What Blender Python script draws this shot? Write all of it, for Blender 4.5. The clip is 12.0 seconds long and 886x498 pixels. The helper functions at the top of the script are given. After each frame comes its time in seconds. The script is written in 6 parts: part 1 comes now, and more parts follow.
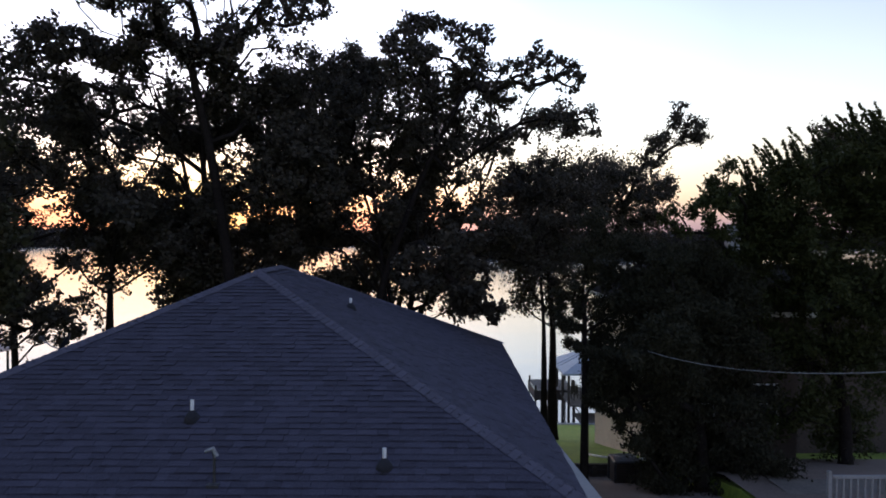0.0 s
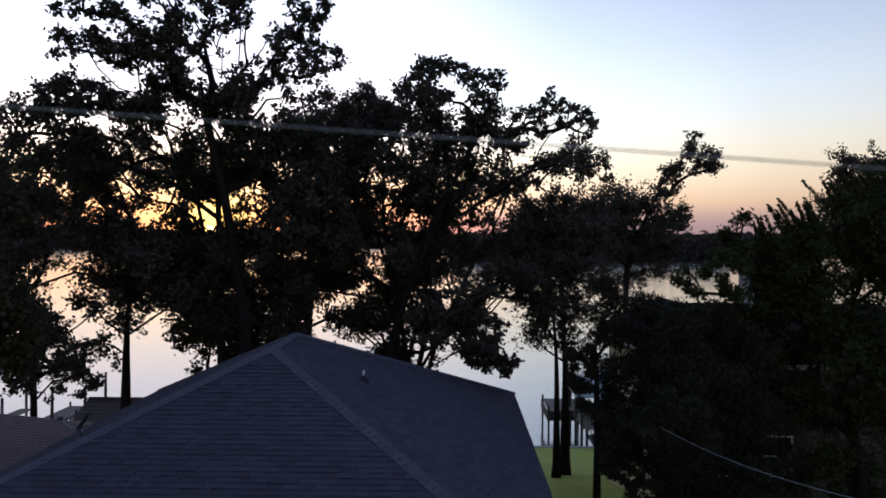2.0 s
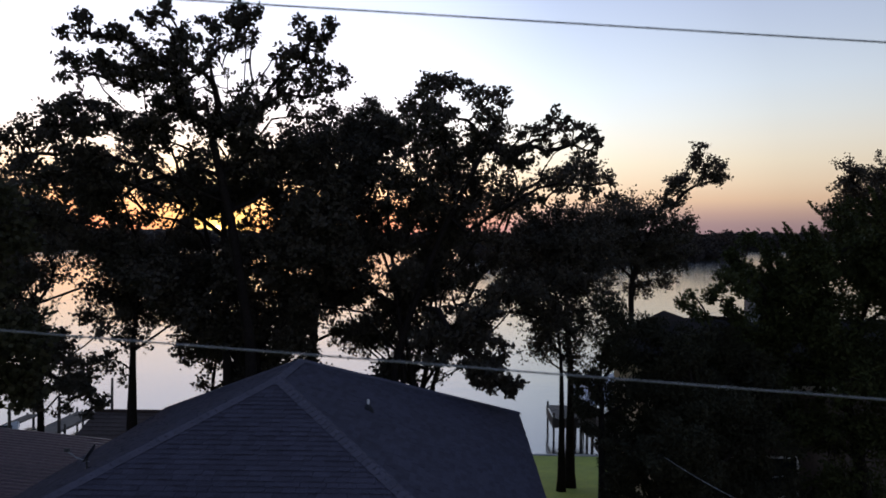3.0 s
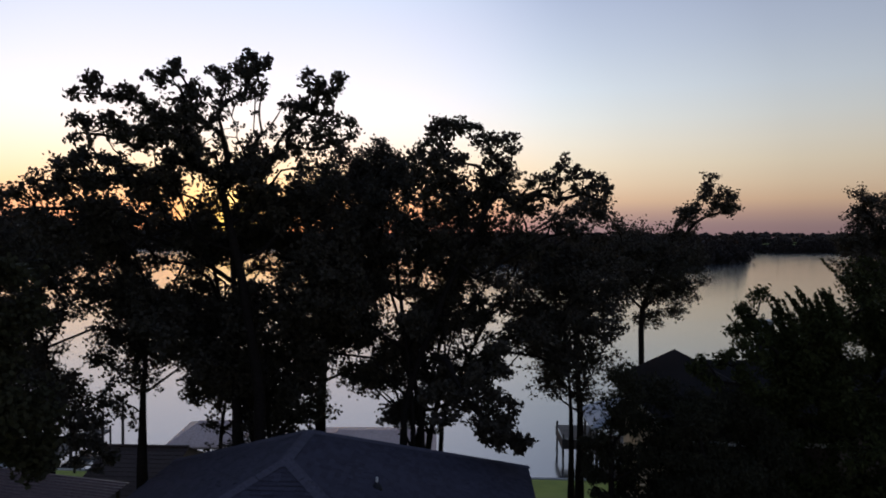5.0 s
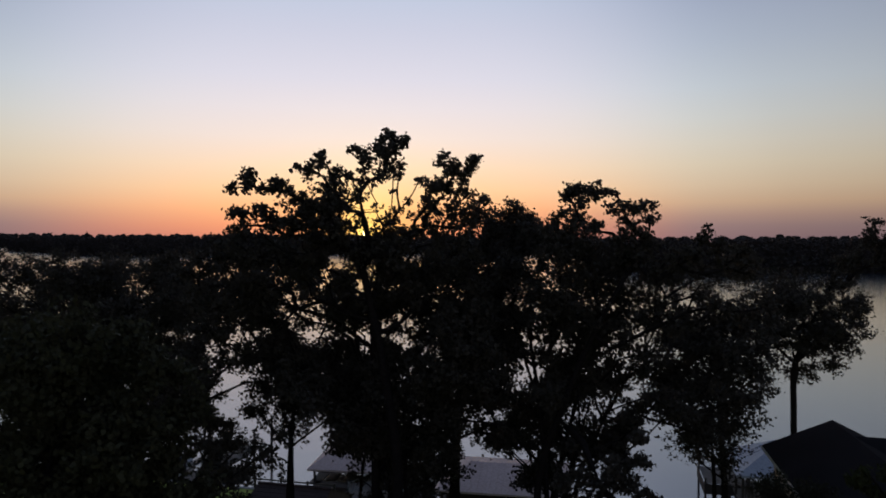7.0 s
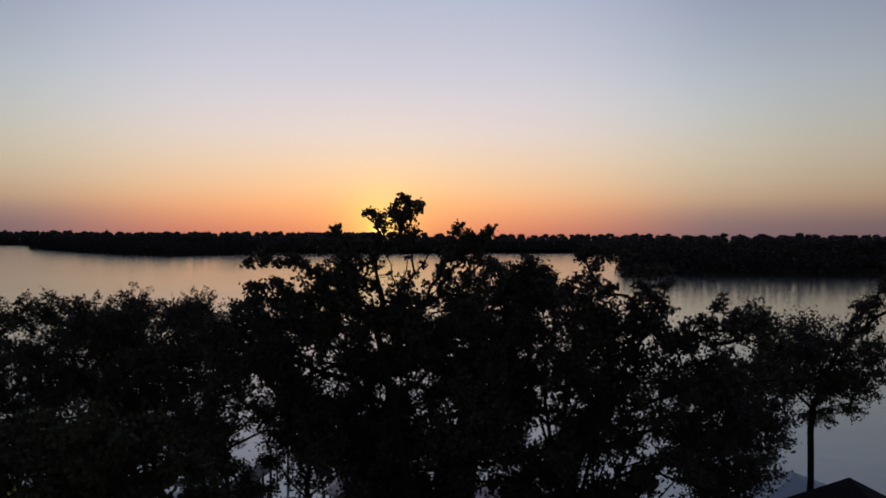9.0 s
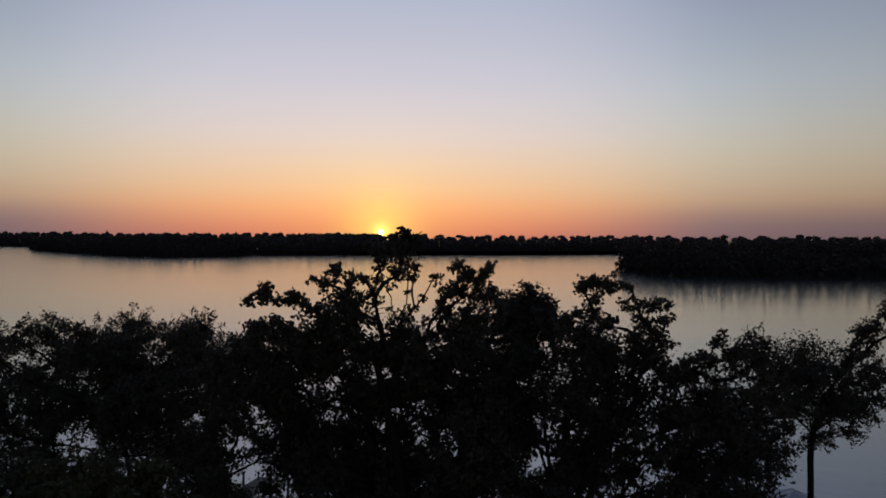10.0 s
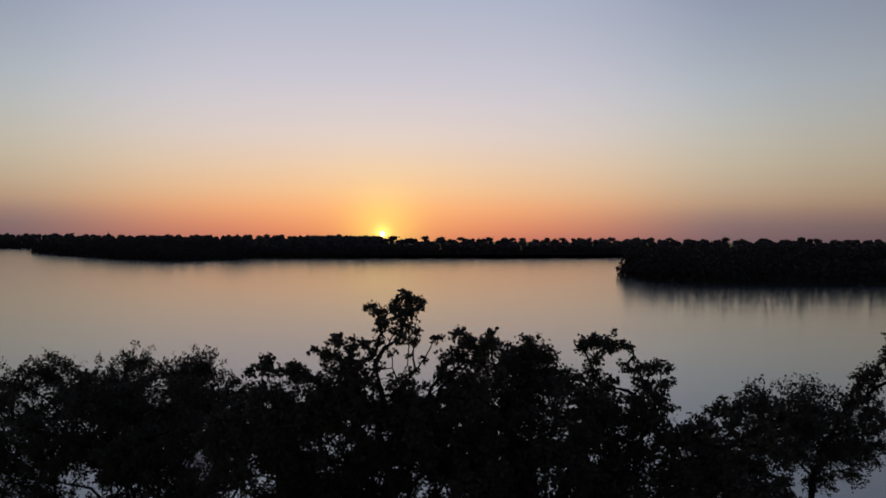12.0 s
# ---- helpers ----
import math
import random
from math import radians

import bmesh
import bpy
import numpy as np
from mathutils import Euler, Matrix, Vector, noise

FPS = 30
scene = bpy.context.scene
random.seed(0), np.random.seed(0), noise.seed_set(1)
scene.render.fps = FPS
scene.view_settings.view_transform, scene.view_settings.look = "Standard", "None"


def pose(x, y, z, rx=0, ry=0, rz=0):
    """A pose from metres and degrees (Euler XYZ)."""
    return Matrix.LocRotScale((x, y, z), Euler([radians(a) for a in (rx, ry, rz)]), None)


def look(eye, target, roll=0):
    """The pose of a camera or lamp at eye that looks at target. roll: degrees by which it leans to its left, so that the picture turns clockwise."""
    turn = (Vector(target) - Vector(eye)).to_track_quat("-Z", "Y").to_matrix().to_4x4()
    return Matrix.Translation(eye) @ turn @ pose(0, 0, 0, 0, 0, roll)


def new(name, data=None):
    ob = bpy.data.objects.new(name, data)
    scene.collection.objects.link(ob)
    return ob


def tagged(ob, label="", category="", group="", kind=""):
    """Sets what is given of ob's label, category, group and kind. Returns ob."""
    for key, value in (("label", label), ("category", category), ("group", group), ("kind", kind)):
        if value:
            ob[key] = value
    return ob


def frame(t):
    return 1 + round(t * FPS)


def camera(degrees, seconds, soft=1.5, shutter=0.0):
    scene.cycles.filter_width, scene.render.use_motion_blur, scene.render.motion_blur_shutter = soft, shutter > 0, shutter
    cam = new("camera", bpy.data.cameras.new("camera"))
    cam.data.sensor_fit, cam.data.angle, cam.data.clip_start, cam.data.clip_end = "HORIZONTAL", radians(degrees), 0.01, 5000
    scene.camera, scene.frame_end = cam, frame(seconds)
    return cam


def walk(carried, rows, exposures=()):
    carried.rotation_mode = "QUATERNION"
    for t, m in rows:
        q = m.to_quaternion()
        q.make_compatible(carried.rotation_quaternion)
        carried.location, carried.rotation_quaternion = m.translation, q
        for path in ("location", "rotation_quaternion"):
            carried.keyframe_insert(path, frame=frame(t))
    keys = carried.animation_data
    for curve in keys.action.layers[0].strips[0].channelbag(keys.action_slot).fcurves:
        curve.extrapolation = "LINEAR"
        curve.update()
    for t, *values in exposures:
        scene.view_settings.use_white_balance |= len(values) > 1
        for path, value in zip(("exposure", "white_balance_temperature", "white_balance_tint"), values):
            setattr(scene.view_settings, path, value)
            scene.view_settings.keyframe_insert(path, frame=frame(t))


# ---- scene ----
cam = camera(64.67, 12.0, soft=1.75, shutter=0.5)
ROWS = [
    (0, 0.000, -0.000, 14.500, -0.000, -1.051, -0.273),
    (0.5, 0.004, 0.010, 14.870, 0.256, -1.049, -0.248),
    (1, 0.001, -0.007, 15.249, 0.526, -0.984, -0.298),
    (1.5, 0.002, -0.025, 15.646, 0.795, -0.968, -0.245),
    (2, 0.015, -0.059, 16.075, 1.090, -0.978, -0.301),
    (2.5, 0.009, -0.066, 16.481, 1.271, -1.027, -0.313),
    (3, 0.026, -0.062, 16.733, 1.525, -1.063, -0.318),
    (3.2, 0.026, -0.058, 16.810, 1.600, -1.065, -0.318),
    (4.8, 0.022, 0.016, 18.190, 2.080, -1.075, -0.323),
    (5, 0.022, 0.022, 18.422, 2.280, -1.075, -0.323),
    (5.2, 0.018, 0.032, 18.668, 3.600, -1.065, -0.285),
    (5.3, 0.014, 0.038, 18.795, 4.750, -1.055, -0.255),
    (5.5, 0.006, 0.046, 19.056, 6.677, -1.040, -0.208),
    (5.7, 0.001, 0.036, 19.300, 8.100, -1.010, -0.204),
    (6, -0.008, 0.011, 19.656, 10.097, -0.954, -0.197),
    (6.5, -0.024, -0.037, 20.234, 11.452, -0.982, -0.191),
    (7, -0.037, -0.084, 20.823, 13.034, -0.831, -0.119),
    (7.2, -0.036, -0.096, 21.055, 13.500, -0.850, -0.125),
    (8.8, 0.015, -0.166, 22.945, 14.310, -1.050, -0.190),
    (9, 0.018, -0.168, 23.183, 14.329, -1.064, -0.194),
    (9.5, 0.020, -0.167, 23.793, 14.337, -0.979, -0.243),
    (10, 0.022, -0.164, 24.344, 14.347, -0.979, -0.245),
    (10.5, 0.033, -0.169, 24.946, 14.378, -0.930, -0.241),
    (11, 0.046, -0.180, 25.513, 14.400, -0.934, -0.262),
    (11.5, 0.042, -0.190, 25.977, 14.402, -0.919, -0.267),
    (12, 0.028, -0.197, 26.500, 14.443, -0.850, -0.287),
]
EXPOSURES = [(0.0, 1.8, 6150, 10), (1.5, 1.5, 6200, 10), (2.5, 1.25, 6250, 10), (3.0, 1.15, 6300, 10), (5.0, 0.76, 6420, 10), (5.5, 0.62, 6450, 10), (7.0, 0.32, 6500, 10), (9.0, 0.1, 6500, 10), (12.0, -0.02, 6500, 10)]
walk(cam, [(t, pose(x, y, z, 90 + pitch, roll, yaw)) for t, x, y, z, yaw, pitch, roll in ROWS], EXPOSURES)

# ---- sky and sun ----
SUN_AZ = -19.4          # degrees clockwise from +y
SUN_DIR = Vector((math.sin(radians(SUN_AZ)), math.cos(radians(SUN_AZ)), math.tan(radians(0.36)))).normalized()
world = bpy.data.worlds.new("sky")
scene.world = world
world.use_nodes = True
wn, wl = world.node_tree.nodes, world.node_tree.links
sky = wn.new("ShaderNodeTexSky")
sky.sky_type = "NISHITA"
sky.sun_disc = False
sky.sun_elevation = radians(1.0)
sky.sun_rotation = radians(SUN_AZ)
sky.air_density, sky.dust_density, sky.ozone_density = 1.0, 0.6, 3.0


def wmath(op, a, b=None, clamp=False):
    """A math node of the sky; a and b are sockets or numbers."""
    nd = wn.new("ShaderNodeVectorMath" if op == "DOT_PRODUCT" else "ShaderNodeMath")
    nd.operation = op
    if op != "DOT_PRODUCT":
        nd.use_clamp = clamp
    for k, v in enumerate((a, b)):
        if v is None:
            continue
        if isinstance(v, (int, float, tuple)):
            nd.inputs[k].default_value = v
        else:
            wl.new(v, nd.inputs[k])
    return nd.outputs["Value"]


def wmix(kind, a, b, fac=1.0):
    nd = wn.new("ShaderNodeMix")
    nd.data_type, nd.blend_type = "RGBA", kind
    for k, v in ((0, fac), (6, a), (7, b)):
        if isinstance(v, (int, float, tuple)):
            nd.inputs[k].default_value = v
        else:
            wl.new(v, nd.inputs[k])
    return nd.outputs[2]


# haze layers by height over the horizon: towards the sunset and away from it
direction = wn.new("ShaderNodeTexCoord").outputs["Generated"]
split = wn.new("ShaderNodeSeparateXYZ")
wl.new(direction, split.inputs[0])


def layers_by_height(stops):
    """A colour ramp over the sine of the height; stops: sine and a display colour."""
    ramp = wn.new("ShaderNodeValToRGB")
    while len(ramp.color_ramp.elements) < len(stops):
        ramp.color_ramp.elements.new(0.5)
    for element, (where, rgb) in zip(ramp.color_ramp.elements, stops):
        element.position = where
        element.color = (*[(c / 255 / 12.92 if c < 10 else ((c / 255 + 0.055) / 1.055) ** 2.4) for c in rgb], 1)
    wl.new(split.outputs[2], ramp.inputs[0])
    return ramp.outputs[0]


SUNSET = [(0.0, (181, 112, 101)), (0.018, (209, 134, 105)), (0.042, (230, 162, 118)), (0.068, (231, 184, 142)), (0.1, (227, 196, 167)), (0.14, (219, 202, 193)),
          (0.18, (210, 201, 203)), (0.22, (199, 196, 206)), (0.285, (184, 186, 201)), (0.33, (173, 181, 199)), (0.6, (130, 147, 178)), (1.0, (104, 123, 160))]
AWAY = [(0.0, (116, 98, 106)), (0.018, (128, 108, 112)), (0.032, (151, 124, 117)), (0.05, (181, 151, 127)), (0.072, (192, 169, 144)), (0.1, (197, 182, 160)),
        (0.128, (196, 188, 174)), (0.16, (190, 190, 186)), (0.2, (181, 187, 193)), (0.255, (167, 175, 189)), (0.32, (152, 161, 182)), (0.6, (130, 147, 178)), (1.0, (104, 123, 160))]
towards = wmath("DOT_PRODUCT", direction, tuple(SUN_DIR))
flat = wn.new("ShaderNodeVectorMath")
flat.operation = "MULTIPLY"
flat.inputs[1].default_value = (1, 1, 0)
wl.new(direction, flat.inputs[0])
level = wn.new("ShaderNodeVectorMath")
level.operation = "NORMALIZE"
wl.new(flat.outputs[0], level.inputs[0])
sunward = wn.new("ShaderNodeMapRange")
sunward.interpolation_type = "SMOOTHSTEP"
sunward.inputs[1].default_value, sunward.inputs[2].default_value = 0.885, 1.0
wl.new(wmath("DOT_PRODUCT", level.outputs[0], tuple(Vector((SUN_DIR.x, SUN_DIR.y, 0)).normalized())), sunward.inputs[0])
# brightness round the dome: the sunset, the dimmer sides and the blue light opposite
dome = wn.new("ShaderNodeValToRGB")
DOME = [(0.0, (0.5, 0.52, 0.6)), (0.3, (0.42, 0.43, 0.48)), (0.5, (0.3, 0.3, 0.32)), (0.68, (0.4, 0.4, 0.41)), (0.86, (0.66, 0.66, 0.66)), (0.92, (0.81, 0.81, 0.81)), (0.952, (0.98, 0.98, 0.98)), (1.0, (1.03, 1.03, 1.03))]
while len(dome.color_ramp.elements) < len(DOME):
    dome.color_ramp.elements.new(0.5)
for element, (where, colour) in zip(dome.color_ramp.elements, DOME):
    element.position, element.color = where, (*colour, 1)
dome.color_ramp.interpolation = "B_SPLINE"
around = wmath("MULTIPLY_ADD", towards, 0.5)
around.node.inputs[2].default_value = 0.5
wl.new(around, dome.inputs[0])
layers = wmix("MULTIPLY", wmix("MIX", layers_by_height(AWAY), layers_by_height(SUNSET), sunward.outputs[0]), dome.outputs[0])
ahead = wmath("MAXIMUM", towards, 0.0)
halo = wmix("MULTIPLY", wmath("POWER", ahead, 14000.0), (0.9, 0.55, 0.1, 1))
near_glow = wmix("MULTIPLY", wmath("POWER", ahead, 900.0), (0.18, 0.29, 0.02, 1))
wide_glow = wmix("MULTIPLY", wmath("POWER", ahead, 130.0), (0.06, 0.06, -0.02, 1))
glow = wmix("ADD", wmix("ADD", near_glow, wide_glow), halo)
faint = wmix("MULTIPLY", sky.outputs[0], (0.02, 0.02, 0.02, 1))
total = wmix("ADD", wmix("ADD", layers, glow), faint)
background = wn["Background"]
wl.new(total, background.inputs[0])
background.inputs[1].default_value = 1.0

lamp = bpy.data.lights.new("sun", "SUN")
lamp.energy, lamp.angle, lamp.color = 0.5, radians(0.5), (1.0, 0.55, 0.25)
sun_lamp = new("sun_light", lamp)
sun_lamp.matrix_world = look((0, 0, 60), Vector((0, 0, 60)) - SUN_DIR)


# ---- materials ----
def material(name, base, rough=0.8, metal=0.0, vary=0.25, scale=3.0, bump=0.2, fine=40.0, tint=None, island=False, per_object=False, spec=0.5):
    """A surface with variation at two scales and a fine relief."""
    m = bpy.data.materials.new(name)
    m.use_nodes = True
    n, l = m.node_tree.nodes, m.node_tree.links
    b = n["Principled BSDF"]
    b.inputs["Roughness"].default_value = rough
    b.inputs["Metallic"].default_value = metal
    b.inputs["Specular IOR Level"].default_value = spec
    tc = n.new("ShaderNodeTexCoord")
    big, small = n.new("ShaderNodeTexNoise"), n.new("ShaderNodeTexNoise")
    for t, s in ((big, scale), (small, fine)):
        t.inputs["Scale"].default_value = s
        t.inputs["Detail"].default_value = 4
        l.new(tc.outputs["Object"], t.inputs["Vector"])
    ramp = n.new("ShaderNodeMix")
    ramp.data_type = "RGBA"
    other = tint if tint else [c * 0.55 for c in base]
    ramp.inputs[6].default_value = (*[c * (1 + vary) for c in base], 1)
    ramp.inputs[7].default_value = (*other, 1)
    add = n.new("ShaderNodeMath")
    add.operation = "MULTIPLY_ADD"
    l.new(big.outputs[0], add.inputs[0])
    add.inputs[1].default_value = 0.6
    l.new(small.outputs[0], add.inputs[2])
    sub = n.new("ShaderNodeMapRange")
    sub.inputs[1].default_value, sub.inputs[2].default_value = 0.5, 1.1
    l.new(add.outputs[0], sub.inputs[0])
    fac = sub.outputs[0]
    if island or per_object:
        src = n.new("ShaderNodeNewGeometry").outputs["Random Per Island"] if island else n.new("ShaderNodeObjectInfo").outputs["Random"]
        mix = n.new("ShaderNodeMix")
        mix.inputs[0].default_value = 0.5
        l.new(fac, mix.inputs[2])
        l.new(src, mix.inputs[3])
        fac = mix.outputs[0]
    l.new(fac, ramp.inputs[0])
    l.new(ramp.outputs[2], b.inputs["Base Color"])
    if bump:
        bp = n.new("ShaderNodeBump")
        bp.inputs["Strength"].default_value = bump
        bp.inputs["Distance"].default_value = 0.02
        l.new(small.outputs[0], bp.inputs["Height"])
        l.new(bp.outputs[0], b.inputs["Normal"])
    return m


def leaf_material(name, base, other):
    m = bpy.data.materials.new(name)
    m.use_nodes = True
    n, l = m.node_tree.nodes, m.node_tree.links
    b = n["Principled BSDF"]
    b.inputs["Roughness"].default_value = 0.65
    b.inputs["Specular IOR Level"].default_value = 0.08
    geo = n.new("ShaderNodeNewGeometry")
    mix = n.new("ShaderNodeMix")
    mix.data_type = "RGBA"
    mix.inputs[6].default_value = (*base, 1)
    mix.inputs[7].default_value = (*other, 1)
    l.new(geo.outputs["Random Per Island"], mix.inputs[0])
    l.new(mix.outputs[2], b.inputs["Base Color"])
    tr = n.new("ShaderNodeBsdfTranslucent")
    l.new(mix.outputs[2], tr.inputs[0])
    sh = n.new("ShaderNodeMixShader")
    sh.inputs[0].default_value = 0.2
    l.new(b.outputs[0], sh.inputs[1])
    l.new(tr.outputs[0], sh.inputs[2])
    l.new(sh.outputs[0], n["Material Output"].inputs[0])
    return m


OAK_LEAF = leaf_material("oak_leaf", (0.042, 0.037, 0.028), (0.064, 0.055, 0.042))
OLIVE_LEAF = leaf_material("olive_leaf", (0.036, 0.035, 0.019), (0.06, 0.057, 0.03))
BUSH_LEAF = leaf_material("bush_leaf", (0.025, 0.029, 0.01), (0.05, 0.055, 0.019))
CEDAR_LEAF = leaf_material("cedar_leaf", (0.02, 0.02, 0.012), (0.04, 0.037, 0.022))
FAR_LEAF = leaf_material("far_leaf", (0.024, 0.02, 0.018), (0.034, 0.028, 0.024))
BARK = material("bark", (0.02, 0.0165, 0.0145), 0.95, vary=0.3, scale=2.0, bump=0.8, fine=14, spec=0.02)
SHINGLE = material("asphalt_shingle", (0.048, 0.045, 0.064), 0.93, vary=0.25, scale=1.1, bump=0.7, fine=26, tint=(0.027, 0.025, 0.036), island=True, spec=0.3)
SHINGLE_ONE = material("asphalt_shingle_piece", (0.048, 0.045, 0.064), 0.93, vary=0.25, scale=1.1, bump=0.7, fine=26, tint=(0.027, 0.025, 0.036), per_object=True, spec=0.3)
# cap shingles lightened to stand for sky light on their upturned faces
CAP_LIT = material("cap_shingle", (0.074, 0.07, 0.092), 0.93, vary=0.2, scale=1.0, bump=0.5, fine=40, tint=(0.058, 0.055, 0.072), per_object=True, spec=0.3)
DECKING = material("roof_deck", (0.06, 0.06, 0.065), 0.95, fine=60)
SIDING = material("cream_siding", (0.5, 0.44, 0.34), 0.8, vary=0.1, scale=0.8, bump=0.1, fine=12)
# beige raised to carry the sunset light on the neighbour's west wall
BEIGE = material("beige_siding", (0.68, 0.54, 0.41), 0.85, vary=0.1, scale=0.7, bump=0.15, fine=16)
WHITE = material("white_paint", (0.78, 0.78, 0.76), 0.5, vary=0.05, scale=2, bump=0.05, tint=(0.6, 0.6, 0.58))
# white paint with the porch's shade put into its base colour
DIMMED_WHITE = material("dimmed_white_paint", (0.25, 0.245, 0.24), 0.7, vary=0.1, scale=2, bump=0.1, tint=(0.17, 0.165, 0.16))
PVC = material("white_pvc", (0.75, 0.75, 0.74), 0.45, vary=0.05, scale=6, bump=0.02, tint=(0.5, 0.5, 0.49))
RUBBER = material("black_rubber", (0.012, 0.012, 0.016), 0.9, vary=0.2, scale=9)
GREY_METAL = material("grey_metal", (0.3, 0.31, 0.33), 0.5, 0.7, vary=0.1, scale=5, bump=0.05)
DARK_METAL = material("dark_metal", (0.05, 0.05, 0.055), 0.5, 0.4, vary=0.2, scale=5, bump=0.05)
RED_METAL = material("weathered_metal_roof", (0.115, 0.076, 0.084), 0.5, 0.3, vary=0.2, scale=0.5, bump=0.1, fine=8, tint=(0.07, 0.048, 0.053))
BROWN_ROOF = material("brown_metal_roof", (0.085, 0.06, 0.055), 0.7, 0.0, vary=0.2, scale=0.5, bump=0.1, fine=8, tint=(0.055, 0.04, 0.036), spec=0.2)
PALE_METAL = material("pale_metal_roof", (0.56, 0.43, 0.38), 0.6, 0.0, vary=0.12, scale=0.4, bump=0.08, fine=6, tint=(0.4, 0.29, 0.25), spec=0.2)
BLUE_METAL = material("pale_blue_metal_roof", (0.37, 0.385, 0.41), 0.6, 0.0, vary=0.1, scale=0.5, bump=0.05, fine=6, tint=(0.29, 0.305, 0.33), spec=0.2)
BROWN_BRICK = material("dark_brown_siding", (0.07, 0.05, 0.04), 0.9, vary=0.2, scale=1.0, bump=0.3, fine=18)
DIRT = material("packed_dirt_drive", (0.16, 0.12, 0.095), 0.95, vary=0.3, scale=0.6, bump=0.6, fine=20)
GREY_ROOF = material("grey_shingle_roof", (0.024, 0.021, 0.021), 0.95, vary=0.2, scale=0.6, bump=0.5, fine=30, spec=0.05)
DOCK_WOOD = material("weathered_dock_wood", (0.14, 0.12, 0.1), 0.9, vary=0.25, scale=1.5, bump=0.4, fine=20)
POLE_WOOD = material("creosoted_wood", (0.055, 0.043, 0.034), 0.9, vary=0.25, scale=2, bump=0.5, fine=20)
CONCRETE = material("concrete", (0.36, 0.34, 0.32), 0.9, vary=0.12, scale=1, bump=0.2, fine=25)
GLASS_DARK = material("window_glass", (0.02, 0.022, 0.025), 0.08, vary=0.0, scale=1, bump=0.0)
CABLE = material("cable_sheath", (0.2, 0.2, 0.205), 0.6, vary=0.1, scale=4, bump=0.05)


def grass_material():
    m = material("lawn", (0.2, 0.25, 0.025), 0.95, vary=0.3, scale=0.5, bump=1.0, fine=9, tint=(0.1, 0.14, 0.015))
    return m


LAWN = grass_material()


def water_material():
    m = bpy.data.materials.new("lake_water")
    m.use_nodes = True
    n, l = m.node_tree.nodes, m.node_tree.links
    b = n["Principled BSDF"]
    b.inputs["Base Color"].default_value = (0.03, 0.033, 0.038, 1)
    b.inputs["Roughness"].default_value = 0.13
    b.inputs["IOR"].default_value = 3.6
    tc, mp = n.new("ShaderNodeTexCoord"), n.new("ShaderNodeMapping")
    mp.inputs["Scale"].default_value = (0.25, 0.5, 1)
    mp.inputs["Rotation"].default_value = (0, 0, radians(14))
    l.new(tc.outputs["Object"], mp.inputs[0])
    a, c = n.new("ShaderNodeTexNoise"), n.new("ShaderNodeTexNoise")
    a.inputs["Scale"].default_value, a.inputs["Detail"].default_value = 1.3, 2
    c.inputs["Scale"].default_value, c.inputs["Detail"].default_value = 0.06, 3
    l.new(mp.outputs[0], a.inputs["Vector"])
    lanes = n.new("ShaderNodeMapping")
    lanes.inputs["Scale"].default_value = (0.07, 0.62, 1)
    lanes.inputs["Rotation"].default_value = (0, 0, radians(-3))
    l.new(tc.outputs["Object"], lanes.inputs[0])
    l.new(lanes.outputs[0], c.inputs["Vector"])
    mul = n.new("ShaderNodeMath")
    mul.operation = "MULTIPLY"
    l.new(a.outputs[0], mul.inputs[0])
    band = n.new("ShaderNodeMapRange")
    band.inputs[1].default_value, band.inputs[2].default_value = 0.5, 0.68
    band.inputs[3].default_value, band.inputs[4].default_value = 0.12, 2.4
    l.new(c.outputs[0], band.inputs[0])
    l.new(band.outputs[0], mul.inputs[1])
    bp = n.new("ShaderNodeBump")
    bp.inputs["Strength"].default_value, bp.inputs["Distance"].default_value = 0.5, 0.04
    l.new(mul.outputs[0], bp.inputs["Height"])
    l.new(bp.outputs[0], b.inputs["Normal"])
    return m


WATER = water_material()


def sun_material():
    m = bpy.data.materials.new("sun_disc")
    m.use_nodes = True
    n, l = m.node_tree.nodes, m.node_tree.links
    e = n.new("ShaderNodeEmission")
    e.inputs[0].default_value = (1.0, 0.72, 0.25, 1)
    e.inputs[1].default_value = 6.0
    l.new(e.outputs[0], n["Material Output"].inputs[0])
    return m


# ---- mesh helpers ----
def link_mesh(name, me, mat, parent=None, label=""):
    ob = new(name, me)
    if mat:
        me.materials.append(mat)
    if parent:
        ob.parent = parent
    if label:
        ob["label"] = label
    return ob


def part(name, bm, mat, parent=None, label="", smooth=False):
    """Link a bmesh as one mesh object under a thing or a part."""
    bmesh.ops.recalc_face_normals(bm, faces=bm.faces)
    me = bpy.data.meshes.new(name)
    bm.to_mesh(me)
    bm.free()
    if smooth:
        for p in me.polygons:
            p.use_smooth = True
    return link_mesh(name, me, mat, parent, label)


def thing(name, at, label, category, group="", kind=""):
    ob = new(name)
    ob.location = at
    return tagged(ob, label, category, group, kind)


def box(bm, a, b, bevel=0.0, turn=None):
    """A box from corner a to corner b, bevelled; turn: a matrix on its place."""
    a, b = Vector(a), Vector(b)
    r = bmesh.ops.create_cube(bm, size=1.0)
    m = Matrix.Translation((a + b) / 2) @ Matrix.Diagonal((*(b - a), 1))
    if turn:
        m = turn @ m
    bmesh.ops.transform(bm, matrix=m, verts=r["verts"])
    if bevel:
        edges = list({e for v in r["verts"] for e in v.link_edges})
        bmesh.ops.bevel(bm, geom=edges, offset=bevel, segments=1, affect="EDGES")
    return bm


